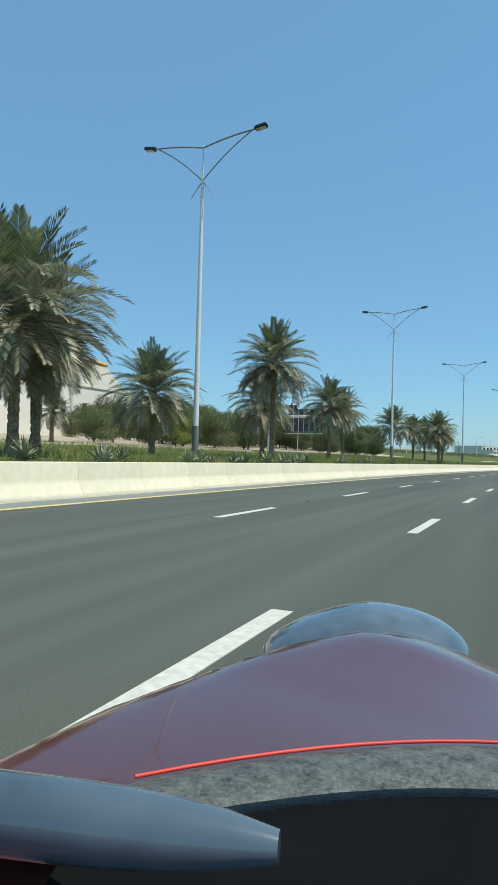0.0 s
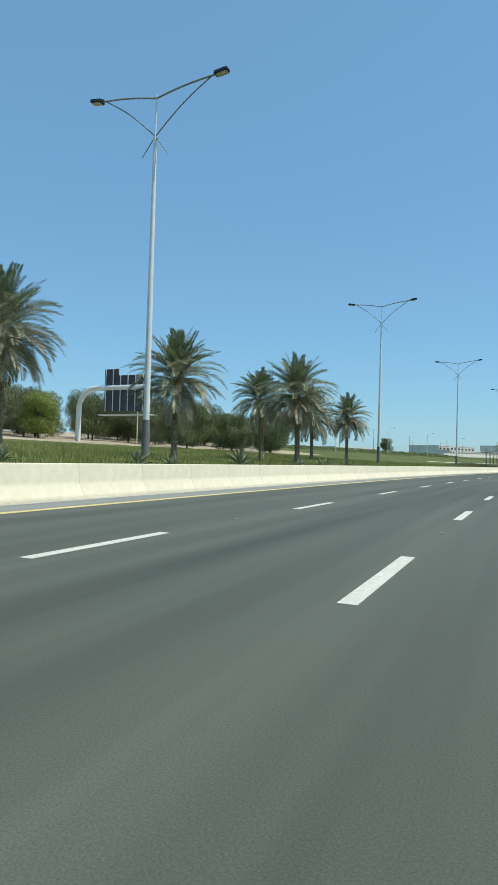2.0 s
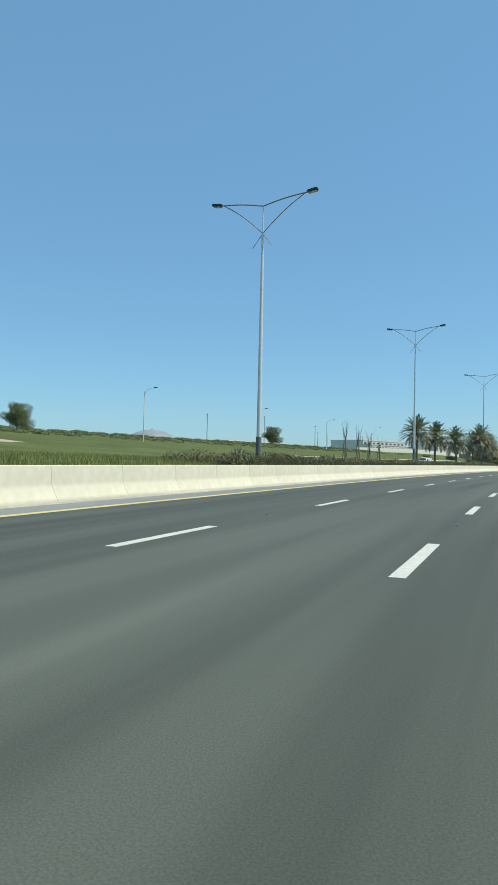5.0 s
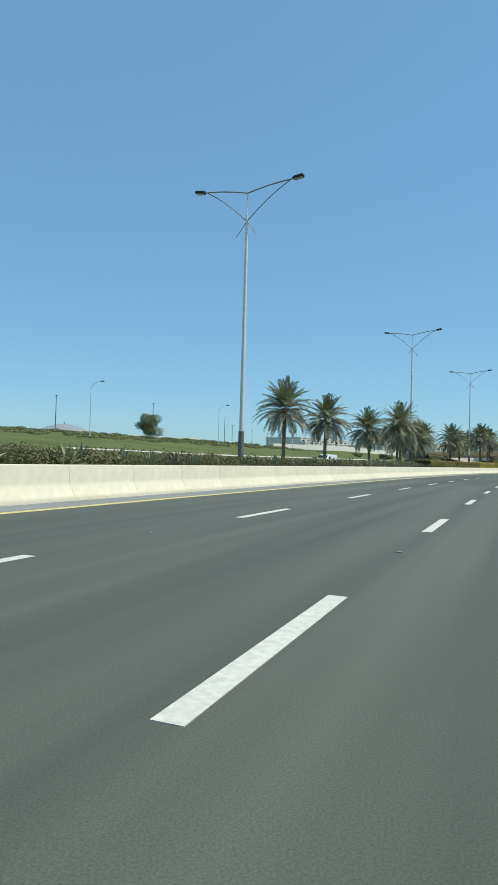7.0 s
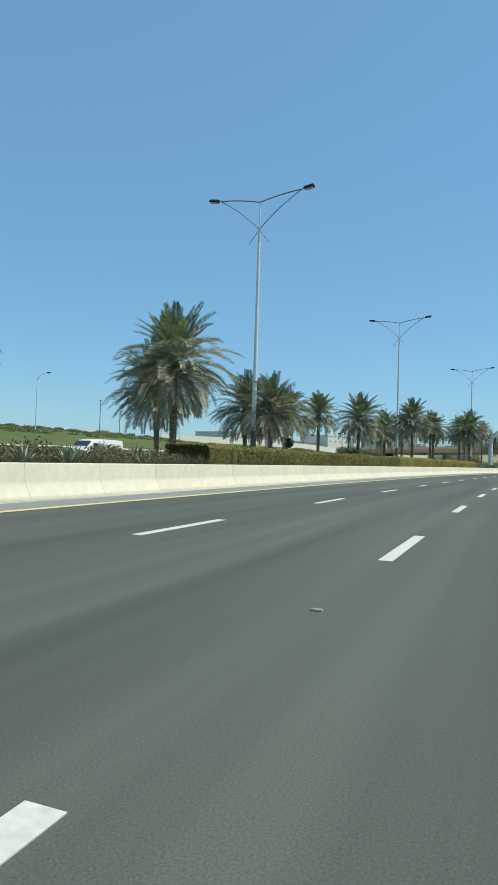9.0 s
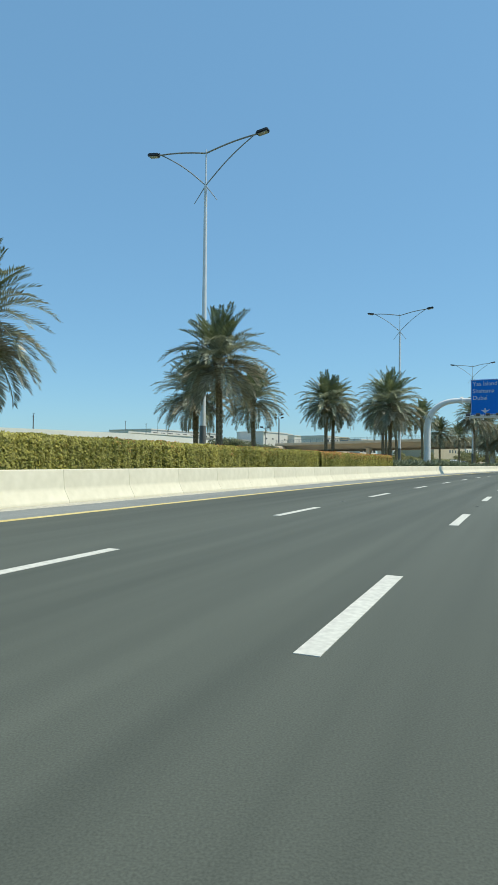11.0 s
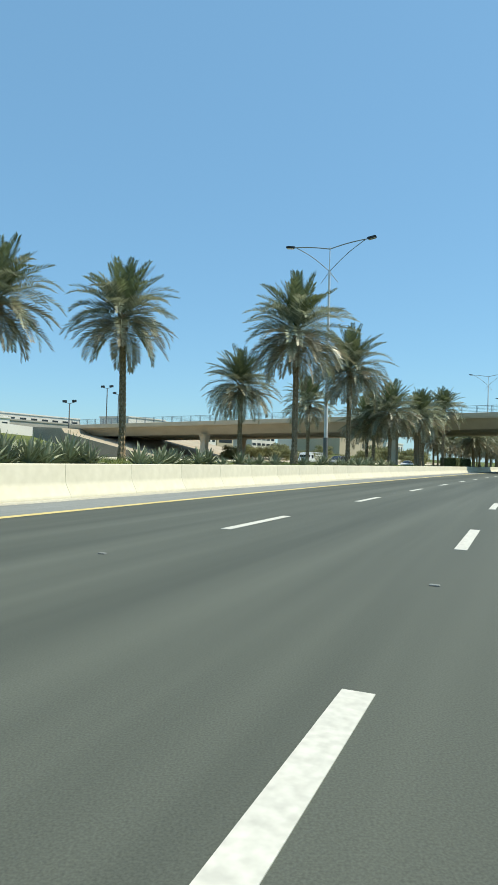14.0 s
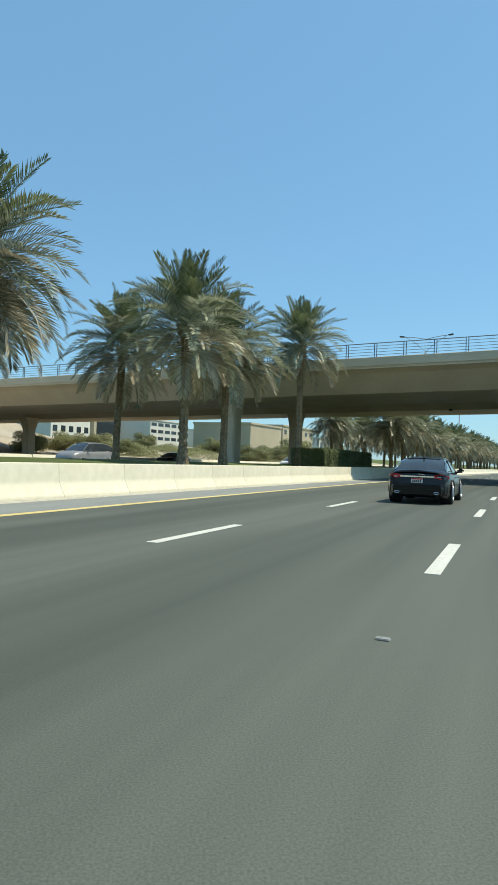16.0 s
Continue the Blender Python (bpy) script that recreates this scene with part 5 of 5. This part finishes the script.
def lofted(name, stations, mat, parent, label="", mirror=True):
    """A skin through half-sections (x, y, z), mirrored in x."""
    bm = bmesh.new()
    rings = []
    for half_sec in stations:
        pts = list(half_sec) + [(-x, y, z) for x, y, z in reversed(half_sec)]
        rings.append([bm.verts.new(p) for p in pts])
    m = len(rings[0])
    for a, b in zip(rings, rings[1:]):
        for k in range(m):
            bm.faces.new((a[k], a[(k + 1) % m], b[(k + 1) % m], b[k]))
    bm.faces.new(rings[0])
    bm.faces.new(rings[-1])
    bmesh.ops.remove_doubles(bm, verts=bm.verts, dist=0.0005)
    bmesh.ops.recalc_face_normals(bm, faces=bm.faces)
    o = part(name, bm, mat, parent, label, True)
    o.data.set_sharp_from_angle(angle=radians(38))
    return o


def saloon(m, paint, label, length=4.96, detail=True, suv=0.0, group=""):
    k_ = length / 4.96
    up = 1 + suv
    c = thing("car", label, "car", group, m=m)
    ys = [0.0, 0.05, 0.22, 0.8, 1.5, 2.6, 3.6, 4.2, 4.65, 4.88, 4.96]
    zt = [0.62, 0.90, 1.00, 1.03, 1.00, 0.98, 0.97, 0.93, 0.84, 0.72, 0.58]
    hw = [0.70, 0.82, 0.89, 0.935, 0.94, 0.94, 0.94, 0.93, 0.87, 0.76, 0.62]
    zb = [0.34, 0.26, 0.21, 0.18, 0.17, 0.17, 0.17, 0.18, 0.20, 0.24, 0.30]
    st = []
    for y, z, w, b in zip(ys, zt, hw, zb):
        z, b = z * up, b * up
        st.append([(0.0, y * k_, b), (w * 0.90, y * k_, b), (w * 0.985, y * k_, b + 0.12 * (z - b)), (w, y * k_, b + 0.45 * (z - b)), (w * 0.985, y * k_, b + 0.70 * (z - b)), (w * 0.93, y * k_, b + 0.90 * (z - b)), (w * 0.80, y * k_, z), (w * 0.42, y * k_, z + 0.018), (0.0, y * k_, z + 0.025)])
    lofted("body", st, paint, c)
    # cabin
    ys = [0.62, 1.0, 1.42, 1.9, 2.4, 2.9, 3.3, 3.80] if not suv else [0.12, 0.3, 0.7, 1.5, 2.3, 2.9, 3.3, 3.8]
    zr = [1.03, 1.22, 1.385, 1.445, 1.455, 1.40, 1.24, 0.985] if not suv else [1.05, 1.30, 1.43, 1.47, 1.46, 1.42, 1.25, 0.985]
    st, roof = [], []
    for y, z in zip(ys, zr):
        base, z = 0.965 * up, z * up
        q = max(0.02, (z - base) / (1.45 * up - base))
        wb, wt = 0.80, 0.80 - 0.235 * q
        st.append([(0, y * k_, base - 0.05), (wb, y * k_, base - 0.05), (wb, y * k_, base), (wb - (wb - wt) * 0.5, y * k_, base + 0.55 * (z - base)), (wt, y * k_, base + 0.93 * (z - base)), (wt * 0.8, y * k_, z - 0.005), (wt * 0.42, y * k_, z + 0.008), (0, y * k_, z + 0.012)])
    lofted("glass", st, M["window_dark"], c, "dark tinted windows")
    for (y, z), sec in zip(zip(ys, zr), st):
        if (1.3 if not suv else 0.3) < y < 3.0:
            q = sec[4]
            roof.append([(q[0] + 0.012, q[1], q[2] - 0.01), (sec[5][0] + 0.012, q[1], sec[5][2] + 0.012), (sec[6][0], q[1], sec[6][2] + 0.012), (0, q[1], sec[7][2] + 0.012)])
    bm = bmesh.new()
    rings = [[bm.verts.new(p) for p in (r + [(-x, y, z) for x, y, z in r[-2::-1]])] for r in roof]
    for a, b in zip(rings, rings[1:]):
        for k in range(len(a) - 1):
            bm.faces.new((a[k], a[k + 1], b[k + 1], b[k]))
    part("roof", bm, paint, c, "", True)
    for sx in (-1, 1):
        # rear pillars and window edging
        bm = bmesh.new()
        tube(bm, [(sx * (sec[3][0] + 0.012 if i in (1,) else sec[4][0] + 0.008), sec[4][1], sec[4][2]) for i, sec in enumerate(st)], 0.016, 6)
        tube(bm, [(sx * (sec[2][0] + 0.008), sec[2][1], sec[2][2] + 0.01) for sec in st], 0.012, 6)
        part("window_trim", bm, M["chrome"] if detail else paint, c, "bright window edging")
        bm = bmesh.new()
        box(bm, (-0.02, -0.02, 0), (0.02, 0.02, 0.44 * up), 0.0, Matrix.Translation((sx * 0.80, 2.25 * k_, 0.955 * up)) @ Matrix.Rotation(-sx * radians(24), 4, "Y"))
        part("pillar", bm, M["black_trim"], c)
        bm = bmesh.new()
        box(bm, (-0.11, -0.06, -0.075), (0.11, 0.08, 0.075), 0.05, Matrix.Translation((sx * 0.985, 3.3 * k_, 1.04 * up)))
        tube(bm, [(sx * 0.80, 3.34 * k_, 0.95 * up), (sx * 0.93, 3.32 * k_, 1.0 * up)], [0.045, 0.03], 8)
        part("wing_mirror", bm, paint, c)
        for y in (1.02, 3.93):
            wheel(c, sx * 0.838, y * k_, 0.345 * (1 + 0.5 * suv), 0.25)
            bm = bmesh.new()
            tube(bm, [(sx * 0.955, y * k_ + 0.41 * math.cos(math.pi * j / 10), 0.345 + 0.41 * math.sin(math.pi * j / 10)) for j in range(11)], 0.02, 5)
            part("wheel_arch", bm, paint, c)
            bm = bmesh.new()
            tube(bm, [(sx * 0.60, y * k_, 0.37), (sx * 0.938, y * k_, 0.37)], 0.385, 24)
            part("wheel_well", bm, M["black_trim"], c)
    if not detail:
        return c
    bm = bmesh.new()
    box(bm, (-0.52, -0.03, 0.815), (0.52, 0.06, 0.858), 0.012)
    part("chrome_strip", bm, M["chrome"], c, "wide bright boot strip")
    for sx in (-1, 1):
        bm = bmesh.new()
        outer = [(0.50, -0.035, 0.80), (0.50, -0.03, 0.875), (0.66, 0.0, 0.905), (0.80, 0.09, 0.90), (0.90, 0.32, 0.845), (0.905, 0.33, 0.80), (0.82, 0.09, 0.775), (0.68, -0.01, 0.77)]
        a = [bm.verts.new((sx * x, y, z)) for x, y, z in outer]
        b = [bm.verts.new((sx * x * 0.95, y + 0.09, z)) for x, y, z in outer]
        for k in range(8):
            bm.faces.new((a[k], a[(k + 1) % 8], b[(k + 1) % 8], b[k]))
        bm.faces.new(a)
        bm.faces.new(b)
        bmesh.ops.recalc_face_normals(bm, faces=bm.faces)
        lamp = part("tail_lamp", bm, M["tail_red"], c, "red wrap-round tail lamp")
        bm = bmesh.new()
        box(bm, (-0.055, -0.01, -0.012), (0.055, 0.0, 0.014), 0.004, Matrix.Translation((sx * 0.64, -0.016, 0.825)) @ Matrix.Rotation(-sx * radians(-18), 4, "Z"))
        part("reversing_lens", bm, M["lamp_glass"], lamp)
        bm = bmesh.new()
        tube(bm, [(sx * 0.58 + 0.068 * math.cos(2 * math.pi * k / 20), -0.078, 0.355 + 0.034 * math.sin(2 * math.pi * k / 20)) for k in range(21)], 0.009, 6, False)
        ex = part("exhaust", bm, M["chrome"], c, "oval bright exhaust tip")
        bm = bmesh.new()
        tube(bm, [(sx * 0.58, -0.072, 0.355), (sx * 0.58, -0.03, 0.355)], 0.034, 12)
        part("exhaust_bore", bm, M["plate_ink"], ex)
        for y in (2.05, 3.1):
            bm = bmesh.new()
            box(bm, (sx * 0.93 - 0.02, y - 0.09, 0.80), (sx * 0.93 + 0.025, y + 0.09, 0.825), 0.008)
            part("door_handle", bm, paint, c)
    bm = bmesh.new()
    box(bm, (-0.17, -0.045, 0.645), (0.17, -0.025, 0.79), 0.006)
    plate = part("number_plate", bm, M["plate_white"], c, "white number plate with a red upper band")
    bm = bmesh.new()
    box(bm, (-0.165, -0.049, 0.745), (0.165, -0.044, 0.786))
    part("band", bm, M["plate_red"], plate)
    for k in range(5):
        bm = bmesh.new()
        box(bm, (-0.135 + 0.056 * k, -0.049, 0.66), (-0.097 + 0.056 * k, -0.044, 0.73))
        part("bar", bm, M["plate_ink"], plate)
    bm = bmesh.new()
    box(bm, (-0.11, -0.01, 0.90), (0.11, 0.01, 0.925), 0.01, Matrix.Rotation(radians(8), 4, "Y"))
    part("badge", bm, M["chrome"], c)
    lofted("bumper", [[(0.0, -0.06, 0.30), (0.70, -0.04, 0.30), (0.72, -0.05, 0.50), (0.68, -0.07, 0.56), (0.0, -0.10, 0.57)], [(0.0, 0.10, 0.27), (0.86, 0.18, 0.27), (0.90, 0.18, 0.50), (0.87, 0.16, 0.57), (0.0, 0.1, 0.60)]], paint, c)
    lofted("boot_lip", [[(0.0, -0.02, 0.985), (0.55, 0.03, 0.955), (0.74, 0.12, 0.93), (0.72, 0.16, 0.95), (0.52, 0.08, 1.0), (0.0, 0.03, 1.035)], [(0.0, 0.30, 0.99), (0.55, 0.30, 0.975), (0.74, 0.34, 0.96), (0.72, 0.36, 0.975), (0.52, 0.34, 1.015), (0.0, 0.32, 1.04)]], paint, c)
    for z0, y0 in ((0.60, -0.072), (0.455, -0.082)):
        bm = bmesh.new()
        tube(bm, [(x, y0 + 0.10 * abs(x / 0.86) ** 3, z0) for x in (-0.86, -0.7, -0.5, -0.25, 0, 0.25, 0.5, 0.7, 0.86)], 0.009, 6)
        part("bumper_seam", bm, M["black_trim"], c)
    bm = bmesh.new()
    tube(bm, [(0, 1.5, 1.40), (0, 1.35, 1.47)], [0.03, 0.012], 6)
    part("aerial_fin", bm, paint, c)
    return c


saloon(spot(482.5, 3.62, 0.0), M["car_black"], "glossy black saloon car with chrome boot strip")
saloon(spot(503.5, 30.0, ground_z(503, 30) + 0.06, 180), M["car_silver"], "silver off-road car on the other carriageway", 4.9, False, 0.26, "cars on the other carriageway")
saloon(spot(525, 35.5, ground_z(525, 35.5) + 0.06, 180), M["car_black"], "dark saloon car on the other carriageway", 4.6, False, 0.0, "cars on the other carriageway")
saloon(spot(546, 30.0, ground_z(546, 30) + 0.06, 180), M["car_white"], "white car half hidden behind a pier", 4.5, False, 0.0, "cars on the other carriageway")


def pickup(m, label):
    """A small lorry: cab, open bed and a caged rack."""
    c = thing("lorry", label, "lorry", "cars on the other carriageway", m=m)
    st = []
    for y, z0, z1, w in ((3.3, 0.45, 1.25, 0.84), (3.45, 0.45, 1.95, 0.84), (4.3, 0.42, 2.0, 0.84), (4.75, 0.40, 1.25, 0.84), (5.0, 0.40, 1.05, 0.82), (5.05, 0.42, 0.7, 0.80)):
        st.append([(0.0, y, z0), (w, y, z0), (w, y, z0 + 0.6 * min(z1 - z0, 0.8)), (w * (0.88 if z1 > 1.5 else 0.98), y, z1 - 0.06), (w * 0.75, y, z1), (0.0, y, z1 + 0.02)])
    lofted("cab", st, M["car_white"], c)
    bm = bmesh.new()
    box(bm, (-0.80, 3.6, 1.25), (0.80, 4.25, 1.75), 0.03)
    box(bm, (-0.68, 4.2, 1.3), (0.68, 4.62, 1.72), 0.03, Matrix.Translation((0, 0.03, 0)))
    part("window", bm, M["window_dark"], c, "dark cab windows")
    bm = bmesh.new()
    box(bm, (-0.85, 0.0, 0.70), (0.85, 3.25, 0.80), 0.01)
    for x in (-0.85, 0.80):
        box(bm, (x, 0.0, 0.80), (x + 0.05, 3.25, 1.15), 0.01)
    box(bm, (-0.85, 0.0, 0.80), (0.85, 0.05, 1.15), 0.01)
    part("bed", bm, M["car_white"], c, "white open bed")
    bm = bmesh.new()
    for x in (-0.83, 0.83):
        for k in range(9):
            y = 0.05 + 0.39 * k
            tube(bm, [(x, y, 1.15), (x, y, 2.05)], 0.022, 5)
        for z in (1.4, 1.7, 2.05):
            tube(bm, [(x, 0.05, z), (x, 3.2, z)], 0.022, 5)
    for y in (0.05, 3.2):
        tube(bm, [(-0.83, y, 2.05), (0.83, y, 2.05)], 0.022, 5)
    part("rack", bm, M["white_steel"], c, "white caged side rack")
    for sx in (-1, 1):
        for y in (0.8, 4.2):
            wheel(c, sx * 0.72, y, 0.33, 0.2)
    return c


pickup(spot(486, 27.6, ground_z(486, 27.6) + 0.06, 180), "small white lorry with a caged rack on the other carriageway")


def panel_van(m, label):
    c = thing("van", label, "van", "cars on the other carriageway", m=m)
    st = []
    for y, z0, z1, w in ((0.0, 0.35, 2.05, 0.88), (0.08, 0.28, 2.12, 0.92), (2.0, 0.25, 2.15, 0.93), (3.5, 0.25, 2.13, 0.93), (4.1, 0.25, 2.02, 0.92), (4.75, 0.25, 1.45, 0.90), (5.2, 0.28, 1.15, 0.86), (5.3, 0.35, 0.8, 0.78)):
        st.append([(0.0, y, z0), (w * 0.95, y, z0), (w, y, z0 + 0.2), (w, y, z0 + 0.55 * (z1 - z0)), (w * 0.92, y, z1 - 0.12), (w * 0.8, y, z1), (0.0, y, z1 + 0.03)])
    lofted("body", st, M["car_white"], c)
    for sx in (-1, 1):
        bm = bmesh.new()
        box(bm, (sx * 0.90 - 0.04, 3.55, 1.25), (sx * 0.90 + 0.04, 4.15, 1.8), 0.02)
        part("side_window", bm, M["window_dark"], c)
        bm = bmesh.new()
        box(bm, (sx * 0.932 - 0.01, 3.38, 0.4), (sx * 0.932 + 0.006, 3.44, 1.95))
        part("door_seam", bm, M["steel_dark"], c)
        for y in (0.9, 4.3):
            wheel(c, sx * 0.80, y, 0.34, 0.22)
    bm = bmesh.new()
    box(bm, (-0.76, -0.02, -0.30), (0.76, 0.02, 0.30), 0.015, Matrix.Translation((0, 4.47, 1.78)) @ Matrix.Rotation(radians(49), 4, "X"))
    part("windscreen", bm, M["window_dark"], c)
    return c


panel_van(spot(311.3, 34.0, ground_z(311, 34) + 0.08, 180), "white panel van on the other carriageway")


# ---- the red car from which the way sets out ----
# lamp_bubble: its blue is the sky's reflection put into the base colour
M.update(lamp_bubble=material("cover_with_painted_sky", ((0.05, 0.075, 0.10), (0.12, 0.16, 0.20)), 0.18, scale=3, fine=12, bump=0.02, coat=1.0), shaded_face=material("shaded_black_panel", ((0.003, 0.004, 0.005), (0.006, 0.007, 0.008)), 0.9, bump=0, spec=0.1))
own = thing("car", "glossy deep red open sports car with black dashboard", "car", m=spot(0.0, 0.0))


def skin(name, us, vs, fun, mat, parent, label="", thick=0.02):
    """A curved panel with thickness over two parameters."""
    bm = bmesh.new()
    for lift in (0.0, -thick):
        grid = [[bm.verts.new(Vector(fun(u, v)) + Vector((0, 0, lift))) for v in vs] for u in us]
        for a, b in zip(grid, grid[1:]):
            for k in range(len(vs) - 1):
                bm.faces.new((a[k], a[k + 1], b[k + 1], b[k]))
    bmesh.ops.recalc_face_normals(bm, faces=bm.faces)
    return part(name, bm, mat, parent, label, True)


CX = 0.22  # the car's middle lies to the right of the eye


def bonnet_z(x, y):
    """Raised wings on either side of a falling middle."""
    q = abs(x - CX)
    ridge = float(np.interp(y, [0.6, 0.95, 1.2, 1.4, 1.65, 1.95, 2.4], [0.90, 0.87, 0.82, 0.74, 0.60, 0.50, 0.40]))
    high = float(np.interp(y, [0.6, 1.2, 1.6, 1.75, 2.0, 2.4], [0.735, 0.718, 0.73, 0.705, 0.58, 0.40]))
    mid = float(np.interp(y, [0.6, 1.0, 1.6, 2.0, 2.4], [0.695, 0.675, 0.625, 0.51, 0.36]))
    if q < ridge:
        u = q / ridge
        return mid + (high - mid) * u * u * (3 - 2 * u)
    return max(0.30, high - 1.3 * (q - ridge) ** 1.25)


skin("bonnet", [CX - 1.02 + 2.04 * k / 60 for k in range(61)], [0.62 + 1.75 * k / 36 for k in range(37)], lambda x, y: (x, y, bonnet_z(x, y)), M["car_red"], own, "deep red reflecting bonnet with raised wings")
for sgn in (-1, 1):
    bm = bmesh.new()
    n = 36
    rings = []
    for i in range(11):
        a = i / 10 * math.pi / 2
        ring = []
        for k in range(n):
            c, d = 0.31 * math.cos(a) * math.cos(2 * math.pi * k / n), 0.23 * math.cos(a) * math.sin(2 * math.pi * k / n)
            ring.append(bm.verts.new((CX + sgn * (0.665 - c * 0.97 + d * 0.24), 1.95 + d * 0.97 + c * 0.24, 0.572 + 0.03 * c + 0.152 * math.sin(a) * (1 - 0.9 * max(0.0, -c)))))
        rings.append(ring)
    for a, b in zip(rings, rings[1:]):
        for k in range(n):
            bm.faces.new((a[k], a[(k + 1) % n], b[(k + 1) % n], b[k]))
    bmesh.ops.recalc_face_normals(bm, faces=bm.faces)
    part("headlamp_cover", bm, M["lamp_bubble"], own, "smooth headlamp glass bubble with the sky's blue reflection in its colour", True)
secs = []
for y, w, z0, z1 in ((-2.1, 0.75, 0.30, 0.62), (-1.9, 0.90, 0.22, 0.72), (-1.2, 0.97, 0.18, 0.74), (-0.4, 0.95, 0.16, 0.66), (0.5, 0.95, 0.16, 0.64), (1.0, 0.97, 0.16, 0.60), (1.6, 0.97, 0.18, 0.58), (2.1, 0.92, 0.20, 0.50), (2.36, 0.78, 0.24, 0.44)):
    secs.append([(0.0, y, z0), (w * 0.92, y, z0), (w, y, z0 + 0.15), (w * 1.0, y, z1 - 0.08), (w * 0.95, y, z1), (0.0, y, z1 + (0.0 if -1.0 < y < 0.6 else 0.03))])
body = lofted("body", secs, M["car_red"], own)
body.location.x = CX
for sgn in (-1, 1):
    for y in (-1.35, 1.35):
        wheel(own, CX + sgn * 0.80, y, 0.31, 0.24)


def dash_edge(x):
    return 0.659 + 0.257 * x - 1.48 * x * x if x < 0 else 0.659 + 0.06 * (1 - math.exp(-4.3 * x))


DX = [-0.30 + 1.22 * k / 40 for k in range(41)]
skin("dashboard", DX, [k / 8 for k in range(9)], lambda x, v: (x, dash_edge(x) - 0.085 * (1 - v), 0.893 + 0.006 * math.sin(math.pi * v)), M["dash"], own, "grained black dashboard top with sunlit flecks put into the colour", 0.03)
# the near-black colour of this face stands for the shade below the top
skin("dashboard_face", DX, [k / 6 for k in range(7)], lambda x, v: (x, 0.16 + v * (dash_edge(x) - 0.083 - 0.16), 0.70 + 0.185 * v ** 0.6), M["shaded_face"], own, "", 0.02)
bm = bmesh.new()
tube(bm, [(x, dash_edge(x), 0.897) for x in DX], 0.0018, 8)
part("seam", bm, M["red_seam"], own, "red seam along the dashboard", True)
bm = bmesh.new()
box(bm, (-0.28, 0.12, 0.45), (0.90, 0.35, 0.68), 0.02)
part("dashboard_front", bm, M["black_trim"], own)
bm = bmesh.new()
tube(bm, [(-0.51 + 0.365 * k / 12, 0.272 + 0.085 * k / 12, 0.930) for k in range(13)], [0.0235] * 8 + [0.0232, 0.0222, 0.020, 0.016, 0.009], 24)
part("instrument_cowl", bm, M["lamp_bubble"], own, "glossy instrument cowl with the sky's blue reflection in its colour", True)
